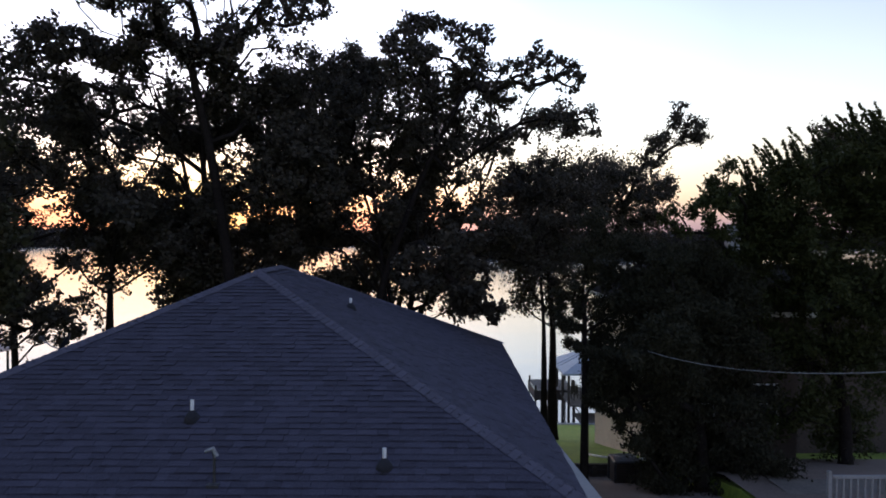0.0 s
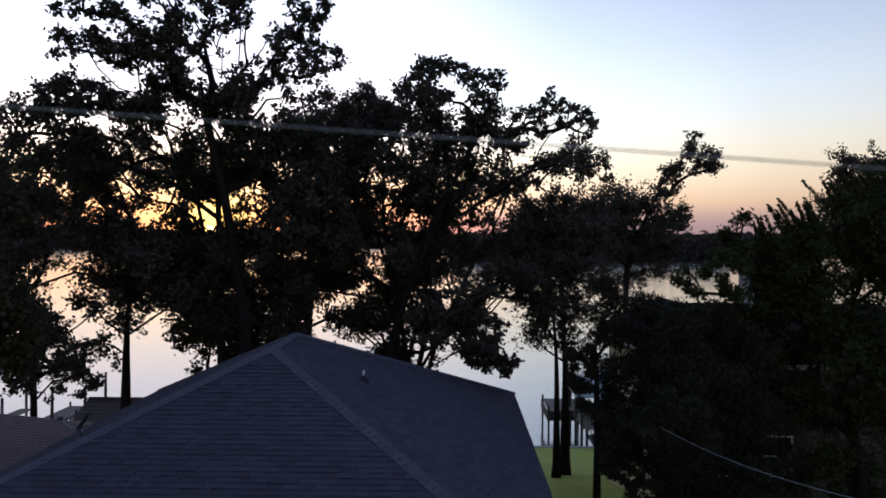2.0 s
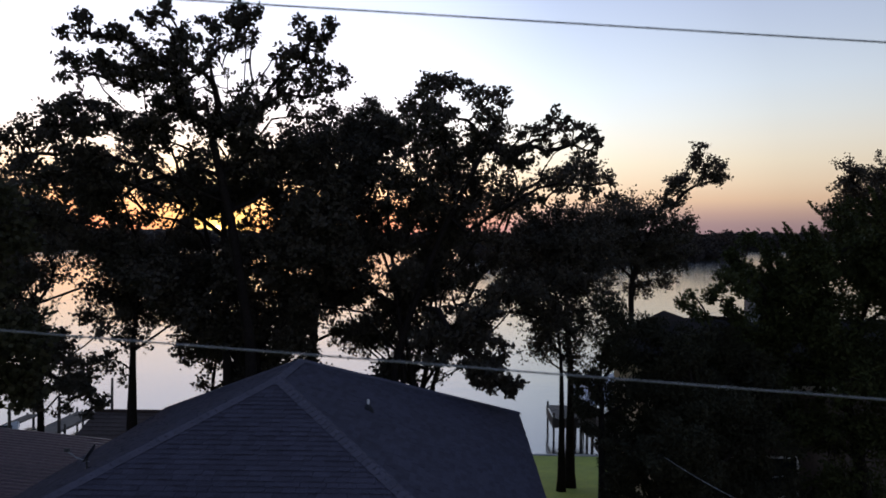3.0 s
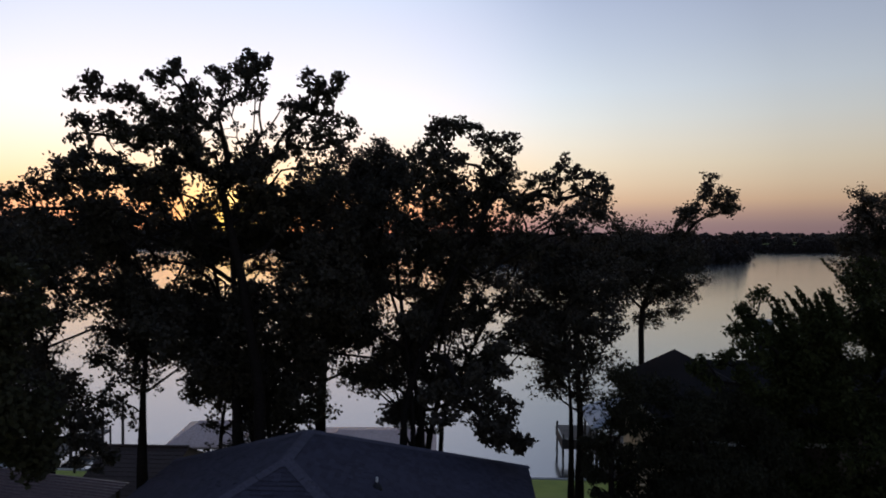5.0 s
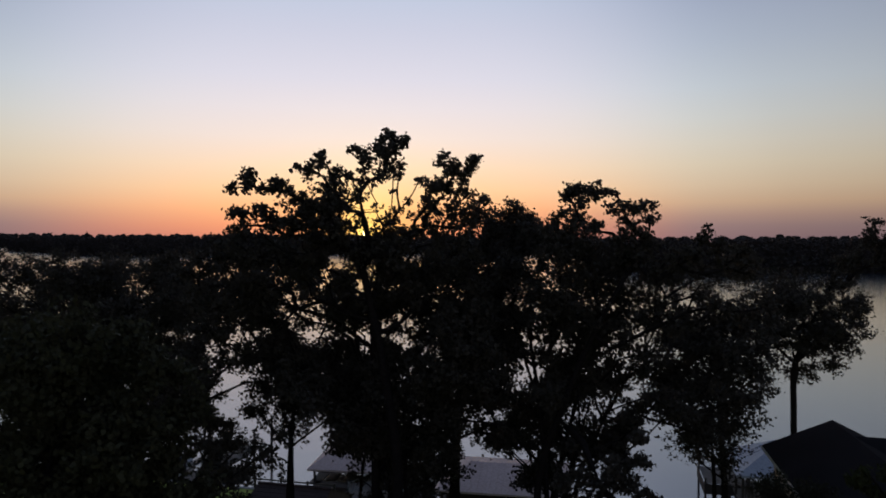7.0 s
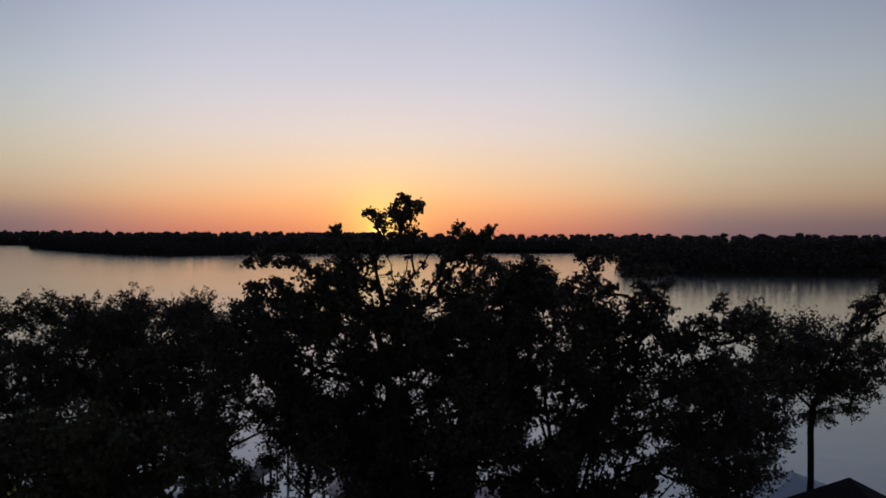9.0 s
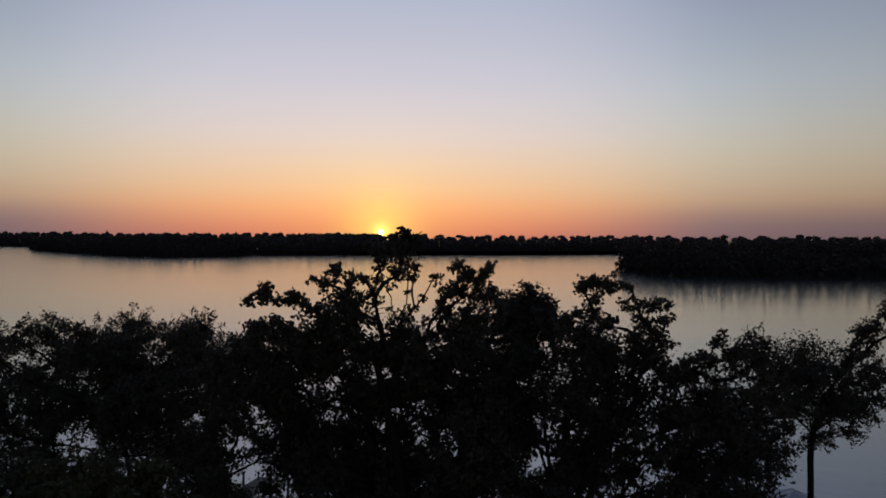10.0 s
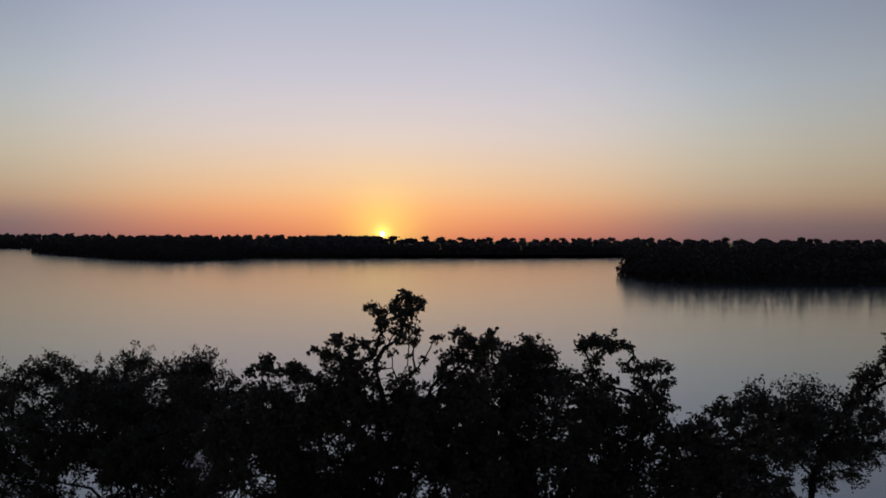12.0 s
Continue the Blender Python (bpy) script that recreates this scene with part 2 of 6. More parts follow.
def tube_arrays(points, radii, sides, cap=True):
    """Vertices and faces of a tube along points."""
    pts = [Vector(p) for p in points]
    verts, faces = [], []
    for i, p in enumerate(pts):
        d = (pts[min(i + 1, len(pts) - 1)] - pts[max(i - 1, 0)]).normalized()
        u = d.cross(Vector((0.31, 0.95, 0.02))).normalized()
        v = d.cross(u)
        for k in range(sides):
            a = 2 * math.pi * k / sides
            verts.append(p + (u * math.cos(a) + v * math.sin(a)) * radii[i])
    for i in range(len(pts) - 1):
        for k in range(sides):
            k2 = (k + 1) % sides
            faces.append((i * sides + k, i * sides + k2, (i + 1) * sides + k2, (i + 1) * sides + k))
    if cap:
        faces.append(tuple(range(sides))[::-1])
        faces.append(tuple((len(pts) - 1) * sides + k for k in range(sides)))
    return verts, faces


class Heap:
    """Collects vertices and faces for one mesh."""

    def __init__(self):
        self.v, self.f = [], []

    def add(self, verts, faces):
        n = len(self.v)
        self.v.extend(verts)
        self.f.extend([tuple(i + n for i in f) for f in faces])

    def tube(self, points, radii, sides=6, cap=True):
        self.add(*tube_arrays(points, radii, sides, cap))

    def mesh(self, name, mat, parent=None, label="", smooth=False):
        me = bpy.data.meshes.new(name)
        me.from_pydata([tuple(v) for v in self.v], [], self.f)
        if smooth:
            me.polygons.foreach_set("use_smooth", [True] * len(me.polygons))
        return link_mesh(name, me, mat, parent, label)


def leaves_mesh(name, verts, mat, parent=None, label=""):
    """A mesh of loose leaves; verts: an array of n x k x 3."""
    n, k = verts.shape[:2]
    me = bpy.data.meshes.new(name)
    me.vertices.add(n * k)
    me.vertices.foreach_set("co", verts.astype(np.float32).ravel())
    me.loops.add(n * k)
    me.loops.foreach_set("vertex_index", np.arange(n * k, dtype=np.int32))
    me.polygons.add(n)
    me.polygons.foreach_set("loop_start", np.arange(0, n * k, k, dtype=np.int32))
    me.update(calc_edges=True)
    return link_mesh(name, me, mat, parent, label)


BLUNT = ((-0.5, 0.0), (-0.08, 0.5), (0.46, 0.3), (0.46, -0.3), (-0.08, -0.5))
SLIM = ((-0.5, 0.0), (0.05, 0.5), (0.5, 0.0), (0.05, -0.5))


def leaf_shapes(centres, size, rng, droop=0.3, stretch=1.3, outline=BLUNT):
    """Cupped leaves of random turn round the given centres."""
    n = len(centres)
    d = rng.normal(size=(n, 3))
    d[:, 2] -= droop
    d /= np.linalg.norm(d, axis=1)[:, None]
    s = np.cross(d, rng.normal(size=(n, 3)))
    s /= np.linalg.norm(s, axis=1)[:, None]
    nn = np.cross(d, s)
    L = (size * rng.uniform(0.65, 1.35, n))[:, None]
    w = L / stretch
    return np.stack([centres + d * L * a + s * w * b + nn * w * abs(b) * 0.25 for a, b in outline], axis=1)


# ---- ground and water ----
def land(x, y):
    """Height of the ground over the lake's level at (x, y)."""
    yy = max(16.5, min(y, 50.3))
    z = 0.92 + 0.229 * (50.3 - yy)
    if y > 50.3:
        z = 0.92 - min(1.0, (y - 50.3) * 2.0) * 3.0
    if 2.1 < x < 6.8 and -20 < y < 21.0:
        z -= 0.5                            # the sunken drive between the houses
    return z


# far shores: middle of the wooded land, half sizes, height, all in metres
SHORES = [
    ("wooded_point", [(2, 532), (22, 480), (49, 450), (96, 455), (150, 472), (192, 512), (240, 640), (300, 790), (330, 860), (300, 900), (200, 800), (60, 610)], 21.0),
    ("far_shore", [(-480, 800), (-370, 860), (-245, 952), (-120, 1040), (0, 1137), (180, 1000), (322, 835), (403, 855), (560, 930), (900, 1200), (900, 1500), (0, 1500), (-700, 1300)], 18.0),
    ("wooded_island", [(-954, 965), (-760, 830), (-605, 731), (-540, 700), (-493, 686), (-460, 740), (-465, 800), (-520, 900), (-700, 1050)], 20.0),
    ("far_left_shore", [(-1800, 1000), (-1500, 1150), (-1329, 1255), (-1100, 1350), (-700, 1500), (-700, 2000), (-1900, 1900)], 24.0),
]


def inside(poly, x, y):
    c, n = False, len(poly)
    for i in range(n):
        (x1, y1), (x2, y2) = poly[i], poly[i - 1]
        if (y1 > y) != (y2 > y) and x < (x2 - x1) * (y - y1) / (y2 - y1) + x1:
            c = not c
    return c


def build_ground():
    heap = Heap()
    xs = [-3500, -2500, -1500, -900, -500, -300, -200, -140, -100, -80] + sorted(list(range(-64, 65, 4)) + [2.05, 2.15, 6.75, 6.85]) + [80, 100, 140, 200, 300, 500, 900, 1500, 2500, 3500]
    ys = [-900, -500, -300, -200, -120, -80, -60, -44] + sorted(list(range(-32, 48, 4)) + [14, 18, 20.95, 21.05, 22, 26]) + [49, 50, 50.3, 50.4, 50.6, 51, 56, 70, 100, 200, 400, 800, 1500, 2500, 3800, 4500]
    for y in ys:
        for x in xs:
            z = land(x, y)
            if y >= 2500:
                z = 6.0
            if 14 < y < 50 and abs(x) < 70:
                z += 0.12 * noise.noise((x * 0.15, y * 0.15, 0))
            heap.v.append((x, y, z))
    w = len(xs)
    for j in range(len(ys) - 1):
        for i in range(w - 1):
            heap.f.append((j * w + i, j * w + i + 1, (j + 1) * w + i + 1, (j + 1) * w + i))
    tagged(heap.mesh("ground", LAWN, smooth=False), "grassy bank sloping down to the lake", "ground", kind="structure")
    bm = bmesh.new()
    v = [bm.verts.new(p) for p in ((-3400, 50.75, 0), (3400, 50.75, 0), (3400, 3600, 0), (-3400, 3600, 0))]
    bm.faces.new(v)
    tagged(part("water", bm, WATER), "calm lake reflecting the sunset sky", "lake", kind="structure")
    bm = bmesh.new()
    box(bm, (-60, 50.3, -1.2), (60, 50.62, 0.98), 0.02)
    tagged(part("seawall", bm, CONCRETE), "low concrete seawall along the lawn's edge", "seawall", kind="structure")


build_ground()

bm = bmesh.new()
bmesh.ops.create_uvsphere(bm, u_segments=32, v_segments=16, radius=17.0)
sun_ball = part("sun", bm, sun_material(), smooth=True)
sun_ball.location = SUN_DIR * 4200 + Vector((0, 0, 26))
tagged(sun_ball, "glowing sun low over the far treeline", "sun", kind="structure")


FOREST_FLOOR = material("forest_floor", (0.025, 0.024, 0.018), 1.0, vary=0.3, scale=0.05, bump=0.3, fine=1.0, spec=0.0)


def mound(heap, at, wide, deep, rng):
    """One far crown: an uneven rounded mass of foliage."""
    verts = [at + Vector((0, 0, deep * rng.uniform(0.9, 1.05)))]
    for lift, spread in ((0.72, 0.68), (0.2, 1.0), (-0.75, 0.75)):
        for k in range(8):
            a = 2 * math.pi * (k + 0.5 * lift) / 8
            q = rng.uniform(0.82, 1.12)
            verts.append(at + Vector((math.cos(a) * wide * spread * q, math.sin(a) * wide * spread * q, deep * lift * rng.uniform(0.85, 1.1))))
    faces = [(0, 1 + k, 1 + (k + 1) % 8) for k in range(8)]
    for r in (1, 9):
        faces += [(r + k, r + 8 + k, r + 8 + (k + 1) % 8, r + (k + 1) % 8) for k in range(8)]
    heap.add(verts, faces)


def build_shore(name, poly, height, seed, depths):
    """Wooded land: a low bank, and behind its edge rows of round crowns that climb a gentle rise."""
    rng = np.random.default_rng(seed)
    heap = Heap()
    cx = sum(p[0] for p in poly) / len(poly)
    cy = sum(p[1] for p in poly) / len(poly)
    n = len(poly)
    ring = []
    for i in range(n):                      # finer, uneven shoreline
        (x1, y1), (x2, y2) = poly[i], poly[(i + 1) % n]
        for k in range(6):
            t = k / 6
            x, y = x1 + (x2 - x1) * t, y1 + (y2 - y1) * t
            j = 6 * noise.noise((x * 0.02, y * 0.02, 0.5))
            ring.append((x + j, y + j))
    for s, z in ((1.0, -0.6), (0.998, 1.6), (0.985, 4.2), (0.4, 5.5)):
        heap.v.extend([(cx + (x - cx) * s, cy + (y - cy) * s, z) for x, y in ring])
    m = len(ring)
    for r in range(3):
        for i in range(m):
            heap.f.append((r * m + i, r * m + (i + 1) % m, (r + 1) * m + (i + 1) % m, (r + 1) * m + i))
    heap.f.append(tuple(3 * m + i for i in range(m)))
    tagged(heap.mesh(name, FOREST_FLOOR), "far wooded shore, dark against the sunset", "far shore", kind="structure")
    cards, sizes, crowns = [], [], Heap()
    for i in range(m):
        (x1, y1), (x2, y2) = ring[i], ring[(i + 1) % m]
        if (x2 - x1) * (-y1) - (y2 - y1) * (-x1) > 0 and len(depths) > 5:
            continue                         # the side turned away from the lake's near end
        d = math.hypot(x2 - x1, y2 - y1)
        for back, rise in depths:
            step = 7.0 + back * 0.012
            for k in range(max(1, int(d / step))):
                t = (k + rng.random()) / max(1, int(d / step))
                px, py = x1 + (x2 - x1) * t, y1 + (y2 - y1) * t
                q = math.hypot(px, py)
                b = back * rng.uniform(0.75, 1.3)
                x, y = px + px / q * b, py + py / q * b
                h = height * rng.uniform(0.78, 1.05) * (0.55 if back < 5 else 0.85 if back < 12 else 1.0)
                h *= 1.0 + 0.22 * noise.noise((x * 0.012, y * 0.012, seed))
                base = rise * (1 + 0.2 * noise.noise((x * 0.002, y * 0.002, 3.0)))
                wide = rng.uniform(4.0, 6.5) * (1 + back * 0.0012)
                deep = h * 0.42
                if back > 40:
                    mound(crowns, Vector((x, y, base + h - deep)), wide * 0.85, deep * 0.85, rng)
                kk = 36 if back < 40 else 11
                c = rng.normal(size=(kk, 3))
                c /= np.linalg.norm(c, axis=1)[:, None]
                c = c * np.array([wide * 1.2, wide * 1.2, deep]) * rng.uniform(0.6, 1.0, (kk, 1)) + np.array([x, y, base + h - deep])
                low = rng.random(kk) < 0.3
                c[low, 2] = base + rng.uniform(0.3, 1.0, low.sum()) * (h - deep)
                cards.append(c)
                sizes.append(np.full(kk, 2.1 + back * 0.002))
                if back < 20:                # undergrowth at the water's edge
                    u = rng.normal(size=(20, 3)) * np.array([4.0, 4.0, 0]) + np.array([x, y, 0])
                    u[:, 2] = rng.uniform(0.2, 7.5, 20)
                    cards.append(u)
                    sizes.append(np.full(20, 3.0))
    cards = np.concatenate(cards)
    if crowns.v:
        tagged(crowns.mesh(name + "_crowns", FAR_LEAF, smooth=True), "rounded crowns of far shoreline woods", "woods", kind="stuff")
    clumps = leaf_shapes(cards, np.concatenate(sizes), rng, droop=0.0, stretch=1.1)
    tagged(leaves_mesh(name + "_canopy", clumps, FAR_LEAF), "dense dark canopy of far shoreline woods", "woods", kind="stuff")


EDGE = [(3, 0), (9, 0.5), (17, 1), (30, 1.5)]
for k, (name, poly, height) in enumerate(SHORES):
    ridge = [(60, 2), (110, 3), (180, 5), (280, 7), (420, 9), (600, 11), (850, 14), (1150, 17)]
    build_shore(name, poly, height, 11 + k, EDGE + (ridge if "far" in name else []))


# ---- trees ----
TREE_COUNT = [0]


def oak(label, base, r0, fork, density, leaf, boughs, leaf_mat=None, kind_name="oak_tree", shoots=0, limbs=()):
    """A tapered trunk, a limb to each bough end (x and y from the trunk, z over the lake, radius) and leaves in clumps."""
    TREE_COUNT[0] += 1
    rng = np.random.default_rng(100 + TREE_COUNT[0])
    bx, by = base
    z0 = land(bx, by) - 0.15
    tree = thing(kind_name, (bx, by, z0), label, "tree", "lakeside trees")
    ends = [(Vector((x, y, z - z0)), r) for x, y, z, r in boughs]
    top = max(e.z + 0.3 * r for e, r in ends)
    upper = [e for e, r in ends if e.z > top * 0.6] or [e for e, r in ends]
    lead = sum((Vector((e.x, e.y, 0)) for e in upper), Vector()) / len(upper)
    H = top * 0.8
    steps = 12
    spine = []
    for i in range(steps + 1):
        t = i / steps
        bend = max(0.0, (t - fork) / (1 - fork)) ** 1.3
        w = 0.16 * r0 * 4 * t
        spine.append(Vector((lead.x * bend * 0.8 + w * noise.noise((bx, t * 4, 1.0)), lead.y * bend * 0.8 + w * noise.noise((by, t * 4, 7.0)), H * t)))
    radii = [max(0.018, r0 * (1.28 if i == 0 else 1.0) * (1 - 0.93 * (i / steps) ** 0.9)) for i in range(steps + 1)]
    twigs, centres = Heap(), []
    # limbs: every bough end grows from the nearest wood that is lower or nearer the trunk
    nodes = [[p.copy(), -1, 0.0, 0.0] for p in spine]          # place, parent, carried area, way to the trunk
    for i in range(1, len(nodes)):
        nodes[i][1] = i - 1
    first = max(2, int(steps * fork))
    main_limbs = []
    for way in limbs:                        # main limbs, each grown from the nearest wood
        start = Vector((way[0][0], way[0][1], way[0][2] - z0))
        k = min(range(len(nodes)), key=lambda q: (nodes[q][0] - start).length)
        chain = [k]
        for x, y, z in way:
            p = Vector((x, y, z - z0))
            nodes.append([p, k, 0.0, nodes[k][3] + (p - nodes[k][0]).length])
            k = len(nodes) - 1
            chain.append(k)
        main_limbs.append(chain)
    chains = []
    for e, r in sorted(ends, key=lambda q: min((q[0] - p).length for p in spine[first:])):
        best, cost = first, 1e9
        for k in range(first, len(nodes)):
            p = nodes[k][0]
            rise = e.z - p.z
            c = (e - p).length + 0.35 * nodes[k][3] + max(0.0, -rise - 0.2) * 1.2
            flat = math.hypot(e.x - p.x, e.y - p.y)
            c += max(0.0, 0.7 * flat - rise) * 0.9
            if k <= steps and k > steps - 2:
                c += 1.0
            if c < cost:
                best, cost = k, c
        a = nodes[best][0]
        span = (e - a).length
        bow = Vector((rng.normal() * 0.12, rng.normal() * 0.12, rng.uniform(-0.02, 0.16))) * span
        chain, prev = [best], best
        for t in (0.3, 0.62, 1.0):
            p = a.lerp(e, t) + bow * (4 * t * (1 - t)) + Vector((rng.normal(), rng.normal(), rng.normal())) * (0.05 * span * (1 - t))
            nodes.append([p, prev, 0.0, nodes[prev][3] + span * 0.33])
            prev = len(nodes) - 1
            chain.append(prev)
        chains.append((chain, e, r))
        k = prev
        while k >= 0:
            nodes[k][2] += 0.0011 * (0.4 + r)
            k = nodes[k][1]
    heap = Heap()
    heap.tube(spine, [max(radii[i], min((0.9 - 0.5 * i / steps) * r0, 0.7 * math.sqrt(nodes[i][2]))) for i in range(steps + 1)], 10)
    heap.mesh("trunk", BARK, tree, smooth=True)
    for chain in main_limbs:
        pts = [nodes[k][0] for k in chain]
        heap = Heap()
        heap.tube(pts, [min(0.42 * r0, max(0.02, 0.8 * math.sqrt(nodes[k][2]))) for k in chain], 8)
        heap.mesh("limb", BARK, tree, smooth=True)
    for chain, e, r in chains:
        pts = [nodes[k][0] for k in chain]
        rad = [min(0.5 * r0, max(0.016, math.sqrt(nodes[k][2]) * 1.0)) for k in chain]
        rad[0] = min(rad[0], rad[1] * 1.15)
        rad[-1] = 0.018
        heap = Heap()
        heap.tube(pts, rad, 7)
        heap.mesh("limb", BARK, tree, smooth=True)
        lobes = rng.normal(size=(5, 3))
        lobes /= np.linalg.norm(lobes, axis=1)[:, None]
        count = max(3, int(25 * r * r + 9 * r))
        for k in range(count + int(1 + 5 * min(r, 1.0))):
            if k < count:
                u = rng.normal(size=3) + lobes[k % 5] * 1.1
                u /= np.linalg.norm(u)
                way = 1.12 * r * rng.uniform(0.05, 1.0) ** 0.6
                c = Vector((e.x + u[0] * way, e.y + u[1] * way * 1.1, e.z + u[2] * way * 0.92))
                start = pts[2].lerp(e, rng.uniform(0.4, 1.0))
            else:
                q = rng.uniform(0.9, 2.6)
                start = pts[int(q)].lerp(pts[int(q) + 1], q % 1.0)
                c = start + Vector((rng.normal(), rng.normal(), rng.normal() * 0.7 + 0.1)) * min(0.42, 0.1 + 0.45 * r)
            m2 = start.lerp(c, 0.55) + Vector((0, 0, 0.06 * rng.normal()))
            twigs.tube([start, m2, c], [0.018, 0.012, 0.006], 3, cap=False)
            n = (0.52 if leaf > 0.12 else 1.25) * density * rng.uniform(20, 48) * (0.19 / leaf) ** 1.5
            spread = min(rng.uniform(0.16, 0.42), 0.12 + 0.55 * r)
            n = int(n * min(1.3, max(0.5, (spread / 0.25) ** 1.2)))
            q = rng.normal(size=(n, 3))
            q *= (rng.uniform(0, 1.15, n) ** 0.6 / np.linalg.norm(q, axis=1))[:, None]
            out = (c - start) * 0.25
            centres.append(q * np.array([spread, spread, spread * 0.8]) + np.array(c) + np.array(out) * rng.uniform(-1, 1, (n, 1)))
    tw = twigs.mesh("twig", BARK, tree)
    tw["kind"] = "stuff"
    if shoots:
        stems = Heap()
        for k in range(shoots):
            e, r = ends[rng.integers(0, len(ends))]
            if e.z < top * 0.66 or e.x > 1.0 or e.x < -3.3 or r < 0.37:
                continue
            a = e + Vector((rng.normal() * r * 0.5, rng.normal() * r * 0.5, r * 0.25))
            lean = Vector((rng.normal() * 0.22 - 0.55, rng.normal() * 0.25, 1)).normalized()
            n = rng.uniform(0.7, 1.35)
            stems.tube([a, a + lean * n * 0.6, a + lean * n + Vector((0, 0, -0.05))], [0.018, 0.012, 0.005], 3, cap=False)
            t = rng.uniform(0.1, 1.0, 80)[:, None]
            centres.append(np.array(a) + np.array(lean) * n * t + rng.normal(size=(80, 3)) * 0.035 * (1.2 - t))
        stems.mesh("shoot", BARK, tree)["kind"] = "stuff"
    slim = leaf_mat in (CEDAR_LEAF, BUSH_LEAF)
    leaves = leaf_shapes(np.concatenate(centres), leaf, rng, 0.9 if leaf_mat is CEDAR_LEAF else 0.3, 2.4 if slim else 1.3, SLIM if slim else BLUNT)
    leaves_mesh("crown", leaves, leaf_mat or OAK_LEAF, tree)
    return tree


